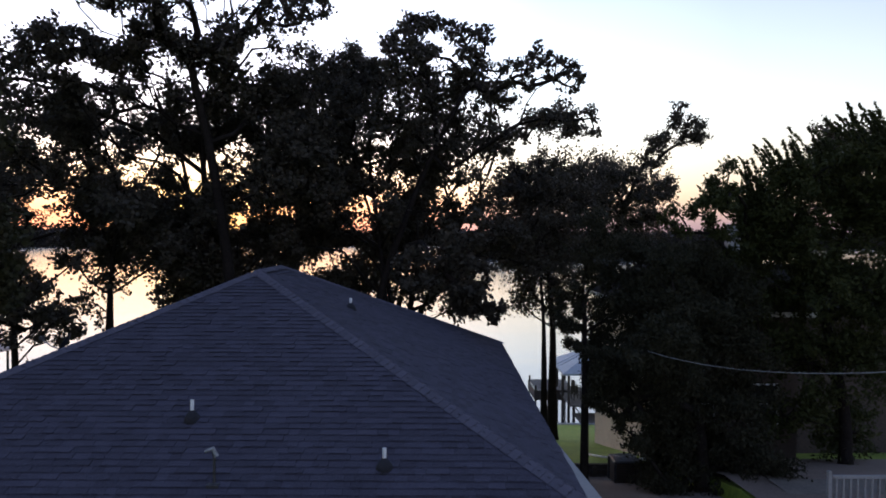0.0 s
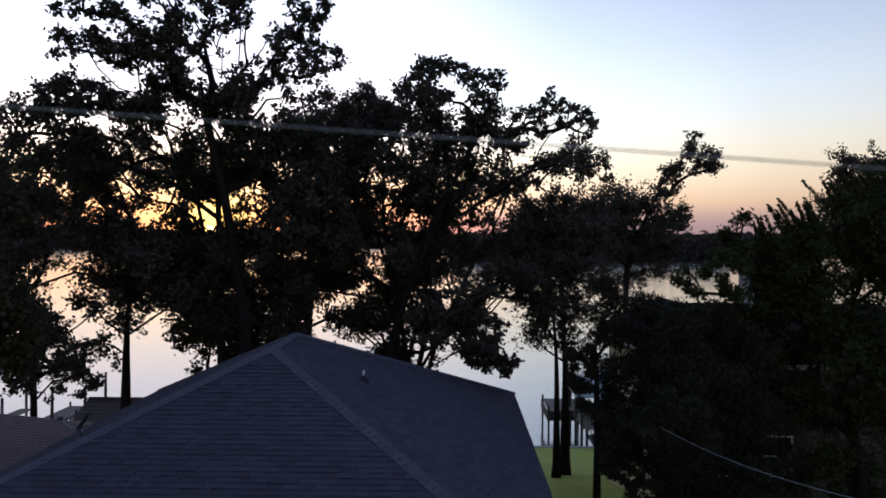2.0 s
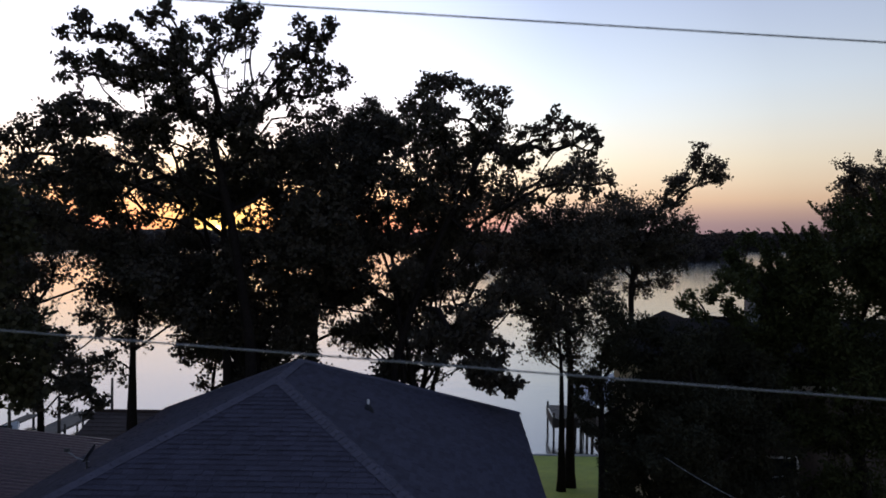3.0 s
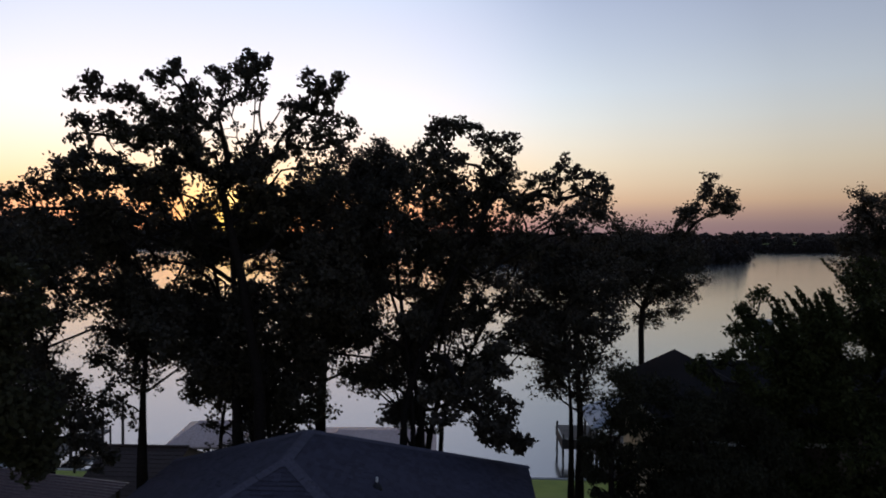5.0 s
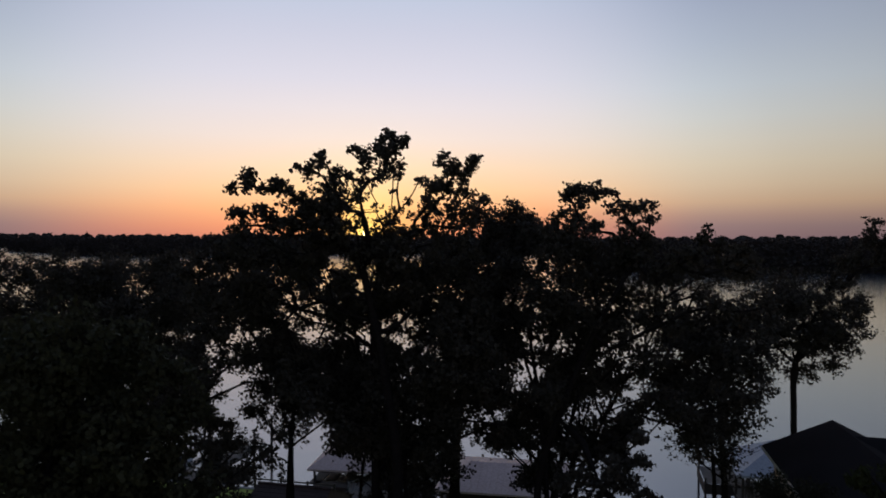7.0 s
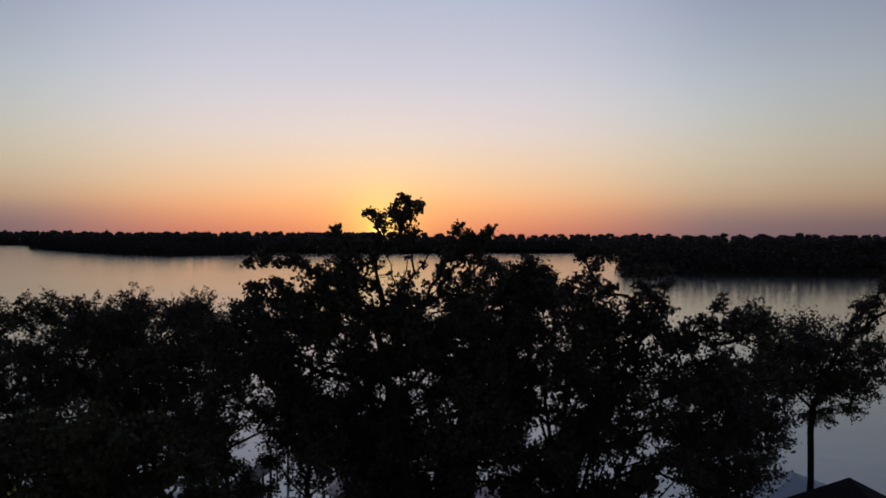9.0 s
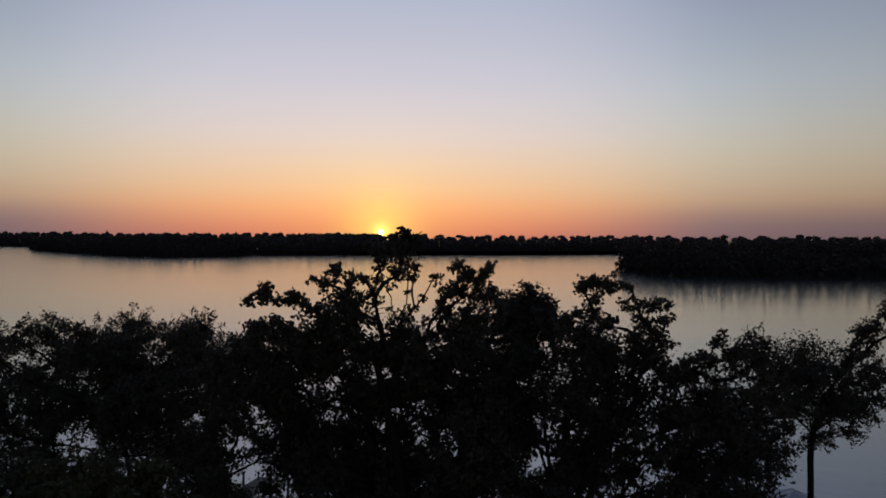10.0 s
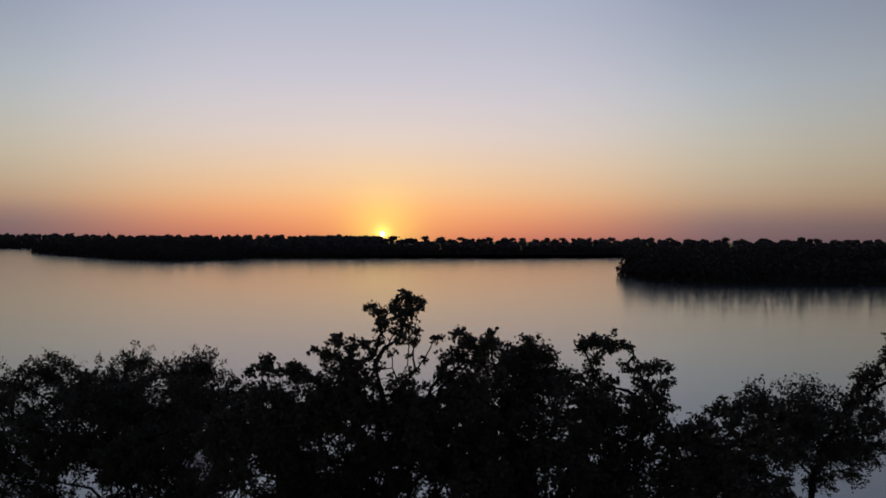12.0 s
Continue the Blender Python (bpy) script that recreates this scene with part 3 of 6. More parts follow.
# -- lakeside trees --
oak("tall dark oak on the lake bank, crown open against the sunset", (-7.20, 23.74), 0.27, 0.40, 0.74, 0.122, [
    (-3.92, -4.5, 22.35, 0.15), (-3.63, -4.1, 22.43, 0.15), (-3.23, -4.9, 22.58, 0.22), (-3.15, -4.2, 22.31, 0.15), (-3.63, -4.6, 21.61, 0.25), (-3.76, -4.6, 21.21, 0.19),
    (-3.32, -3.9, 21.69, 0.22), (-2.98, -4.5, 21.57, 0.25), (-3.41, -4.6, 21.2, 0.15), (-2.55, -4.3, 21.36, 0.28), (-2.81, -4.1, 21.12, 0.19), (-2.21, -4.6, 21.19, 0.12),
    (-1.5, -3.4, 23.3, 0.21), (-1.32, -4, 22.96, 0.19), (-1.67, -3.8, 22.88, 0.23), (-2.03, -3.8, 22.97, 0.16), (-2.65, -4.1, 22.39, 0.19), (-2.47, -4.2, 22.56, 0.23),
    (-2.2, -4.2, 22.3, 0.23), (-2.12, -3.7, 22, 0.19), (-1.94, -3.7, 21.62, 0.39), (-1.68, -3.8, 21.87, 0.29), (-1.24, -3.6, 21.7, 0.36), (-2.21, -4.1, 21.29, 0.26),
] + [
    (-1.68, -3.7, 21.2, 0.39), (-0.97, -3.6, 21.28, 0.32), (-1.15, -3.4, 22.04, 0.19), (-2.3, -3.9, 20.87, 0.29), (-1.58, -2.3, 22.89, 0.24), (-1.3, -2.8, 22.61, 0.24),
    (-1.58, -2.3, 22.35, 0.21), (-1.21, -2.9, 22.07, 0.31), (-0.93, -2.6, 21.8, 0.28), (-1.26, -1.8, 22.97, 0.16), (-1.02, -2.9, 22.25, 0.24), (-0.74, -1.9, 22.25, 0.23),
    (-2.34, -2, 20.82, 0.42), (-1.44, -0.3, 23.99, 0.23), (-1.3, -0.1, 23.73, 0.19), (-0.73, -0.1, 24.07, 0.27), (-0.23, 0.1, 24.35, 0.25), (0.07, -0.3, 23.96, 0.3),
    (0.37, -0.4, 24.14, 0.19), (-0.33, -0.5, 23.77, 0.28), (-0.84, -0.6, 23.59, 0.23), (-0.13, -0.3, 23.34, 0.25), (-1.04, -0.5, 23.3, 0.23), (-0.74, 0.1, 23.06, 0.17),
] + [
    (-0.23, -0.9, 23.05, 0.17), (-1.14, -0.6, 22.72, 0.25), (-1.54, -0.6, 22.14, 0.27), (0.46, -1, 23.27, 0.15), (0.66, 0.4, 22.89, 0.17), (0.37, -1.1, 22.95, 0.12),
    (0.17, -0.3, 21.83, 0.17), (-0.09, -0.4, 21.42, 0.25), (-0.33, 0.3, 21.04, 0.3), (2.19, -2, 23.51, 0.23), (1.91, -1, 23.24, 0.16), (2.47, -1.6, 23.23, 0.23),
    (2.84, -1.4, 23.04, 0.2), (2.38, -1.6, 22.87, 0.31), (1.91, -1.1, 22.69, 0.31), (1.54, -1.7, 22.48, 0.23), (1.35, -1.4, 22.15, 0.23), (2.1, -1.2, 22.32, 0.31),
    (2.66, -0.7, 22.32, 0.27), (3.12, -2.2, 23.29, 0.14), (3.26, -0.8, 22.18, 0.14), (3.31, -1, 21.76, 0.16), (2.85, -1.5, 21.86, 0.29), (2.29, -1.2, 21.77, 0.31),
] + [
    (1.73, -1.5, 21.78, 0.27), (1.16, -0.8, 21.82, 0.16), (1.91, -1.3, 21.22, 0.38), (2.66, -1.4, 21.22, 0.34), (1.35, -1.4, 21.17, 0.27), (0.93, -1.4, 21.14, 0.18),
    (3.03, -1.4, 21.4, 0.16), (0.78, -1.6, 20.77, 0.34), (1.54, -0.6, 20.68, 0.34), (-6.46, -2.4, 20.12, 0.32), (-6.67, -3, 19.74, 0.27), (-5.96, -1.8, 20.63, 0.32),
    (-5.26, -1.8, 20.72, 0.34), (-4.67, -1.6, 20.71, 0.34), (-5.66, -1.8, 20.12, 0.43), (-4.67, -1.8, 20.12, 0.44), (-3.88, -1.6, 20.45, 0.41), (-3.3, -1.4, 20.21, 0.44),
    (-2.33, -1.9, 20.35, 0.43), (-1.56, -1.9, 20.62, 0.28), (-0.61, -1.1, 20.57, 0.32), (-0.13, -1.6, 20.25, 0.39), (0.52, -2.1, 20.34, 0.43), (-2.71, -0.9, 19.89, 0.32),
] + [
    (-6.11, -2.1, 20.04, 0.38), (-6.6, -1.7, 19.66, 0.35), (-5.54, -2.2, 19.81, 0.38), (-4.85, -1.8, 20.02, 0.38), (-4.13, -2.6, 20.02, 0.38), (-3.42, -2.1, 19.94, 0.38),
    (-5.43, -2.2, 19.19, 0.38), (-6.11, -2.6, 19.06, 0.35), (-6.8, -1.9, 18.94, 0.38), (-4.69, -2.3, 19.31, 0.35), (-3.77, -1.9, 20.27, 0.31), (-2.84, -1.9, 20.06, 0.38),
    (-2.17, -2.2, 20.26, 0.42), (-2.99, -1.7, 19.48, 0.38), (-2.82, -2.3, 19.77, 0.28), (-2.57, -2.2, 18.9, 0.24), (-4.85, -2.6, 20.69, 0.28), (-5.64, -1.6, 20.81, 0.31),
    (-5.13, -1.6, 20.98, 0.28), (-3.99, -2.2, 20.86, 0.24), (-2.09, -0.6, 20.92, 0.37), (-1.16, -0.7, 20.36, 0.45), (-0.37, -0.4, 20.09, 0.45), (-1.63, -0.6, 18.87, 0.36),
] + [
    (0.02, -0.4, 19.44, 0.41), (0.38, -0.7, 19.91, 0.34), (-0.53, -0.8, 20.65, 0.3), (-1.72, -1, 19.28, 0.28), (-1.65, -0.7, 18.94, 0.3), (-0.19, -0.3, 18.87, 0.34),
    (0.76, -0.4, 19, 0.37), (0.31, -0.8, 20.55, 0.26), (0.02, -0.8, 20.96, 0.26), (1.26, 0.4, 19.4, 0.39), (0.64, 0.9, 19.49, 0.35), (1.87, 0.9, 19.47, 0.39),
    (2.46, 0.6, 19.12, 0.43), (1.44, 1, 18.78, 0.39), (0.68, 0.2, 18.6, 0.31), (2.24, -0, 20.68, 0.27), (2.63, 0.9, 19.98, 0.43),
] + [
    (-0.21, -0.2, 24.59, 0.15), (-0.6, -0.2, 24.26, 0.17), (0.12, -0.2, 24.22, 0.17), (3.11, -1.3, 23.4, 0.13), (-3.24, -4.6, 22.75, 0.12), (-1.45, -3.6, 23.43, 0.12),
], limbs=[
    [(-0.39, 0.26, 20.5), (-0.66, 0.26, 21.3), (-0.89, 0.26, 21.78), (-0.85, 0.16, 22.14), (-0.97, -0.04, 22.45), (-1.11, -0.14, 22.89), (-1.14, -0.24, 23.24)],
    [(-0.66, 0.26, 21.3), (-0.25, 0.06, 21.93), (-0.14, -0.14, 22.6), (-0.09, -0.24, 23.23), (-0.23, -0.24, 23.96)],
    [(-0.89, 0.26, 21.78), (-1.18, -0.14, 21.77), (-1.4, -0.74, 21.61), (-1.46, -1.74, 21.21)],
    [(-0.23, 0.06, 19.96), (0.55, -0.54, 20.89), (1.39, -1.14, 21.53), (1.95, -1.34, 22.23), (2.21, -1.34, 23.14)],
    [(-0.59, -0.04, 17.77), (-1.62, -0.54, 18.15), (-1.98, -0.94, 18.49), (-1.97, -1.54, 19.16), (-2.02, -2.14, 19.93), (-2.3, -2.94, 20.51), (-2.15, -3.34, 21.07)],
    [(-2.17, -2.54, 20.3), (-2.74, -3.34, 20.4), (-2.94, -4.14, 20.81), (-3.08, -4.44, 21.26), (-3.18, -4.54, 21.89)],
    [(-1.98, -0.94, 18.49), (-2.42, -1.14, 18.66), (-3.21, -1.44, 18.37), (-3.8, -1.74, 17.75)],])
oak("oak with a forked trunk and a dense dark crown", (-8.48, 25.09), 0.26, 0.30, 0.88, 0.122, [
    (-1.1, -1.9, 21.5, 0.89), (2.2, -0.1, 19.5, 1.13), (-3.8, -2, 19.1, 0.78), (-4.4, -3.7, 18.4, 0.94), (-3, -0.4, 19.7, 0.62), (2.5, 2.6, 20.1, 1.27),
    (2.2, 1.9, 17.5, 1.67), (-0.07, 0.5, 18.03, 0.82), (0.8, -1.1, 20.8, 0.79), (-4.9, -0.5, 18.5, 0.92), (1.32, -0.1, 16.2, 0.84), (2.9, -1.2, 16.1, 1.38),
    (4.1, -1.4, 17.5, 1.16), (-1.39, -1.1, 18.15, 0.6), (1.3, 2.4, 13.8, 1.36), (-0.6, 1.7, 15, 1.12), (-5.2, 1.8, 16.1, 0.86), (-2.5, -1.3, 15.5, 0.94),
    (0.5, -0.6, 15.44, 0.95), (0.9, 0.6, 18.6, 0.78), (0.46, 0.5, 18.32, 0.59), (1.1, -0.7, 19.7, 0.65), (1.9, -0.6, 19.4, 0.57), (2.8, -1, 20, 0.55),
] + [
    (1.2, -1.6, 19.6, 0.44),])
oak("slim lakeside oak with a bare lower trunk", (-12.66, 26.60), 0.31, 0.55, 0.78, 0.122, [
    (-0.5, 1, 14.3, 1.64), (-0.3, -0.9, 15.8, 0.98), (1.6, -0.3, 14.8, 1.06), (-1.6, 0.3, 14.6, 0.69), (-0.3, 0.8, 13, 0.93), (1.3, 1.4, 15.7, 1.04),
    (0.3, 1.4, 15.7, 1.18), (0.2, -1.2, 17.3, 0.56), (2.3, 0.7, 14, 1.14), (-1.9, 0.4, 13.7, 0.65), (1.7, 0.3, 16.7, 0.57), (-0.5, -1.1, 12.1, 0.48),])
oak("small oak with several thin stems", (-10.46, 28.86), 0.14, 0.60, 0.88, 0.122, [
    (0.2, -0, 12.5, 1.16), (-0.3, -1.2, 12.4, 0.6), (0.7, 1.4, 12.4, 1.26), (-0.4, 1.1, 11, 0.3), (2.1, 0.4, 11.7, 1.22), (-1, -0.1, 11.7, 0.46),
    (1.5, 1.4, 13.8, 1.37), (2.8, 0.6, 10.7, 0.85),])
oak("broad oak with a thick dark trunk", (-6.25, 29.15), 0.36, 0.35, 1.05, 0.122, [
    (2.1, 1.1, 21.1, 1.08), (1.1, 1, 21.1, 0.98), (3, 0.6, 21.5, 0.58), (0.8, 0.2, 21.9, 0.43), (2.3, 1.1, 20, 1.34), (1.3, 0.2, 18.8, 1.49),
    (-0.5, -0.6, 12.4, 1.18), (0.9, -0.1, 15.7, 1.43), (2.6, 0.9, 17.3, 1.33), (0.6, -1.3, 14.4, 1.17), (1.6, -0.1, 18, 0.84), (2.4, 0.9, 12.7, 0.99),
    (1.4, -0.2, 12.6, 0.45), (1.6, -1.6, 15.1, 0.83), (-0.2, 0.1, 19.5, 0.96), (2.3, 0, 12.2, 0.7),] + [
    (-0.26, -0.9, 18.23, 0.53), (0.61, -2.4, 18, 0.53), (1.5, -2.4, 18.25, 0.49), (-0.53, -1.9, 17.04, 0.49), (0.65, -1.7, 16.88, 0.53), (-2.53, -2.1, 18.42, 0.27),
    (-0.73, -2.1, 17.78, 0.36), (0.19, -1, 16.23, 0.53), (1.32, -0.3, 15.77, 0.53), (-0.95, -2.3, 15.97, 0.49), (-1.4, 0.2, 16.5, 0.26), (1.26, 0.3, 14.24, 0.52),
    (0.19, -0.1, 14.66, 0.53), (-0.96, -1.3, 14.62, 0.45), (-2.99, -0.9, 15.92, 0.45), (-4.16, -1.8, 16.19, 0.45), (-5.28, -1.7, 15.96, 0.45), (-4.58, -1.6, 15.04, 0.45),
    (-3.25, -1.2, 14.6, 0.45),
] + [
    (2.58, -0.2, 22.09, 0.32), (2.19, -0.5, 21.67, 0.37), (2.91, -0, 21.66, 0.37), (1.73, -0.6, 21.32, 0.42), (3.35, -1.2, 21.24, 0.42), (2.54, -0.4, 21.14, 0.51),
    (3.83, -0.3, 20.92, 0.42), (1.44, -0.4, 20.71, 0.46), (3.14, -0.6, 20.54, 0.51), (2.19, -0.6, 20.25, 0.51),
])
oak("tall oak with a long side limb reaching over the lawn", (-2.43, 25.80), 0.2, 0.40, 0.82, 0.122, [
    (1.38, 0.8, 22.87, 0.36), (1.06, 0.9, 22.45, 0.36), (1.91, 0.7, 22.65, 0.39), (2.33, 0.9, 22.52, 0.28), (0.88, -1.2, 21.74, 0.3), (1.27, -1.3, 21.34, 0.37),
    (0.65, -1, 21.35, 0.26), (0.49, -1.6, 20.96, 0.33), (1.28, -1.4, 20.76, 0.47), (0.29, -1.6, 20.47, 0.37), (0.89, -1.6, 19.97, 0.47), (2.58, -0, 21.96, 0.25),
    (1.51, 0.1, 22.18, 0.21), (2.03, 0.1, 21.14, 0.37), (1.83, 0.1, 20.44, 0.52), (2.86, 0.6, 20.58, 0.23), (2.86, 0.2, 19.92, 0.46), (1.84, -0.4, 19.61, 0.5),
    (1.41, 0.1, 21.72, 0.33), (1.62, -0.2, 21.31, 0.33), (3.05, -0.4, 21.78, 0.31), (3.55, 0, 21.98, 0.33), (3.95, -0.4, 21.97, 0.19), (3.85, -0.8, 21.57, 0.19),
] + [
    (3.35, -0.2, 21.33, 0.27), (3.65, -0.4, 20.92, 0.31), (3.05, -0.6, 21.03, 0.25), (3.95, -0.5, 20.62, 0.23), (3.46, -0.5, 20.42, 0.39), (3.86, -0.3, 20.09, 0.31),
    (2.2, 0.7, 19.5, 1.2), (0.8, -0.4, 18.6, 1.2), (2.9, 0.3, 18, 1.35), (4.2, -0, 18.1, 0.9), (3.1, 0.1, 20.2, 0.7), (1.3, -0.1, 20.3, 0.7),
] + [
    (5.76, -1.2, 21.04, 0.16), (6.05, -1.7, 20.77, 0.16), (5.49, -1.1, 20.77, 0.16), (6.27, -1.9, 20.48, 0.14), (5.3, -1.8, 20.48, 0.14), (4.93, -1.5, 20.48, 0.18),
    (4.64, -1.8, 20.39, 0.18), (4.46, -1.7, 20.1, 0.2), (4.74, -1.4, 19.87, 0.16), (4.27, -1.3, 19.81, 0.2), (5.21, -1.5, 20.1, 0.12), (5.81, -1.6, 20.39, 0.12),
    (6.05, -1.1, 20.1, 0.12), (6.6, -1.4, 20.57, 0.14), (6.98, -1.6, 20.48, 0.16), (7.26, -1.1, 20.1, 0.14), (6.89, -1.8, 20.06, 0.12), (6.52, -1.5, 20.19, 0.14),
    (6.98, -1.3, 19.68, 0.12), (5.4, -1.5, 19.68, 0.12), (6.24, -1.7, 19.87, 0.12), (4.08, -1.4, 19.43, 0.22), (5.72, -1.7, 18.73, 0.18), (6.31, -1.7, 18.77, 0.22),
] + [
    (6.02, -1.8, 18.34, 0.16), (6.99, -1.1, 18.44, 0.18), (7.48, -1.7, 18.79, 0.16), (7.68, -1.2, 18.21, 0.16), (6.7, -1.4, 18.11, 0.12), (4.75, -1.6, 17.81, 0.22),
    (5.34, -1.3, 17.91, 0.18),
], limbs=[
    [(2.61, -0.2, 16.88), (3.82, -0.8, 17.64), (4.58, -1.2, 18.1), (5.07, -1.4, 18.4), (5.29, -1.5, 19.08), (5.64, -1.5, 19.61), (6.3, -1.5, 20)],
    [(5.07, -1.4, 18.4), (5.82, -1.5, 18.59), (6.7, -1.5, 18.48), (7.52, -1.5, 18.6)],])
oak("leaning oak with drooping leafy branches", (-1.78, 28.88), 0.24, 0.35, 1.1, 0.122, [
    (-0.3, 1, 14.7, 0.97), (-0.3, 0.2, 14, 1.03), (0.1, -1, 12.7, 1.04), (1.8, -0.4, 12.7, 0.7), (2.5, -1, 11.7, 0.6), 
    (-0.5, 0.7, 11.1, 0.5), (-1.1, 1.5, 13.3, 0.99), (0.6, 2, 15.5, 0.75), (2.7, 2.3, 12.4, 0.69), (4.4, 2.5, 14.8, 0.84),
    (-1, -1.1, 11.4, 0.6), (1.8, 2.2, 14.9, 0.58), (4.7, 1.2, 16.6, 0.91), (1.2, -0.8, 17.1, 1.06), (-3.1, -0.4, 14.5, 0.6),
    ] + [
    (2.71, -8.2, 14.46, 0.27), (2.95, -8.7, 13.77, 0.26), (2.31, -8.3, 13.77, 0.3), (3.09, -8.3, 13.1, 0.23), (2.8, -8.8, 12.8, 0.27), (3.24, -8.1, 12.29, 0.2),
    (2.14, -8.4, 12.92, 0.3), (2.5, -8, 12.26, 0.23), (1.71, -8, 13.44, 0.3), (1.02, -8.3, 13.94, 0.31), (1.02, -8.4, 13.04, 0.3), (0.5, -8.4, 13.66, 0.3),
    (3.36, -7.8, 11.99, 0.13), (2.77, -8.1, 15.09, 0.23), (1.98, -9.2, 14.58, 0.27),
] + [
    (2.11, -7.9, 12.57, 0.15), (2.44, -7.8, 12.68, 0.17), (2.73, -8, 12.6, 0.18), (2.95, -7.8, 12.21, 0.13), (2.58, -8.1, 12.26, 0.11), (3.22, -8, 12.36, 0.13),
    (2.8, -8, 12.89, 0.17), (3.46, -8.2, 12.31, 0.12), (2.27, -7.9, 12.36, 0.1),
])
oak("low dense oak with a crooked dark trunk", (-7.60, 26.45), 0.20, 0.30, 0.88, 0.122, [
    (-2.8, 0.3, 13.3, 0.82), (-1.1, -0.6, 14.6, 0.89), (-1, -0.9, 13.2, 0.99), (0.8, 0.1, 14.6, 0.88), (0.8, -0.7, 13, 0.99), (-0.2, -0.3, 11.5, 0.73),
    (1.2, 1.2, 11.4, 0.82), (1.9, -0, 13.8, 0.83), (-0.49, -1.5, 15.92, 0.65), (1.2, -0.8, 16, 0.6),] + [
    (-2.99, 2.2, 10.46, 0.3), (-1.93, 2.8, 10.73, 0.38), (-0.95, 1.9, 11, 0.64), (0.02, 2.6, 10.84, 0.6), (0.51, 1.4, 9.91, 0.51), (-0.72, 2.1, 9.85, 0.6),
    (-2, 2, 9.49, 0.55), (-2.99, 1.3, 9.23, 0.46), (1.02, 2.3, 11.36, 0.37), (-1.49, 1.8, 11.97, 0.55), (0.03, 2.5, 12.03, 0.51),
])
oak("leaning oak with lacy drooping boughs", (-2.32, 28.39), 0.16, 0.30, 1.15, 0.122, [
    (-2.2, -1.1, 16.5, 0.81), (-1.2, -1.2, 16.4, 0.8), (-1.9, -0.7, 14.8, 0.95), (-0.2, -0.5, 13.6, 0.9), (1.5, -0.8, 12.8, 0.81), 
    (-0.4, -0.8, 11.6, 0.7), (-1.7, -1.3, 12.9, 0.45), (0.5, -0.6, 15.2, 0.67), (5.1, -0.2, 14.2, 0.5),
    (3.1, 0.3, 13.2, 0.54), (3, -0.5, 12.5, 0.49), (4.5, 1.1, 14.3, 0.45), (2.7, -0.3, 15.3, 0.54), (3.2, 1.9, 13.1, 0.53),] + [
    (1.78, -0.3, 16.81, 0.45), (2.62, 0.1, 15.89, 0.44), (1.26, -0.5, 14.94, 0.45), (0.56, -0, 15.86, 0.45), (3.58, -0.8, 15.91, 0.35), (2.92, -0.4, 15.19, 0.31),
    (-0.15, -0.4, 14, 0.36), (1.02, -0.9, 12.71, 0.36), (-0.55, -0.2, 12.63, 0.32), (1.69, -0.5, 11.81, 0.22), (2.02, -0.1, 17.67, 0.36), (0.94, -0.1, 17.26, 0.36),
    (3.03, -0.5, 16.78, 0.31),
] + [
    (3.85, -1.3, 14.81, 0.27), (4.53, -1, 15.01, 0.3), (3.46, -1.5, 14.04, 0.25), (2.91, -1.1, 13.19, 0.23), (2.27, -1.7, 12.85, 0.21), (1.83, -1.4, 13.83, 0.26),
    (0.38, -1.4, 12.1, 0.22),
])
oak("lakeside oak with a straight trunk on the lawn", (5.13, 32.49), 0.27, 0.50, 0.60, 0.122, [
    (-0.9, -1.3, 17.5, 1.23), (1.4, 0.4, 17.6, 1.03), (-1.1, 1, 15.9, 1.64), (-0, -0.2, 14.5, 1.78), (-1.3, 1.7, 11.6, 0.97), (0.7, 0.1, 12.7, 1.13),
    (-1, -1, 13.1, 1.3), (-2.3, -0.5, 14, 0.76), (0.7, -1.5, 15.6, 1.22), (-0.3, -0.3, 11.2, 0.92), (-1.9, -1, 17.2, 0.95), (1.8, 1.7, 14, 0.75),
    (-2.8, -0.2, 15.4, 0.72), (0.2, -1.5, 17.1, 1.22),] + [
    (-2.21, -0.8, 18.27, 0.42), (-1.72, -0.4, 17.58, 0.46), (-0.9, -1.1, 17.83, 0.36), (-0.16, -1.6, 17.31, 0.41), (0.58, -0.8, 17.08, 0.36), (-2.48, -0.3, 16.65, 0.46),
    (-1.95, -1, 16.56, 0.56), (-0.93, -0, 16.56, 0.56), (0.11, -0.6, 16.34, 0.51), (1.13, -0.8, 16.02, 0.41),
] + [
    (-1.86, -1.5, 13.56, 0.34), (-1.22, -0.8, 14.05, 0.34), (-0.89, -1.1, 13.07, 0.29), (-2.33, -0.7, 13.15, 0.25), (-0.09, -0.7, 12.38, 0.29), (-1.46, -1.1, 12.41, 0.19),
    (0.37, -0.6, 13.35, 0.29), (-0.62, -1.1, 14.56, 0.34),
])
oak("slender oak with a straight trunk on the lawn", (4.55, 31.22), 0.20, 0.60, 0.65, 0.122, [
    (-0.9, -0.6, 14.9, 1.11), (-0.4, -0.5, 16.6, 1.11), (-1.1, -1, 13.5, 0.82), (0.3, -0.5, 15.7, 0.97), (-0.4, 0.9, 12.2, 0.76),])
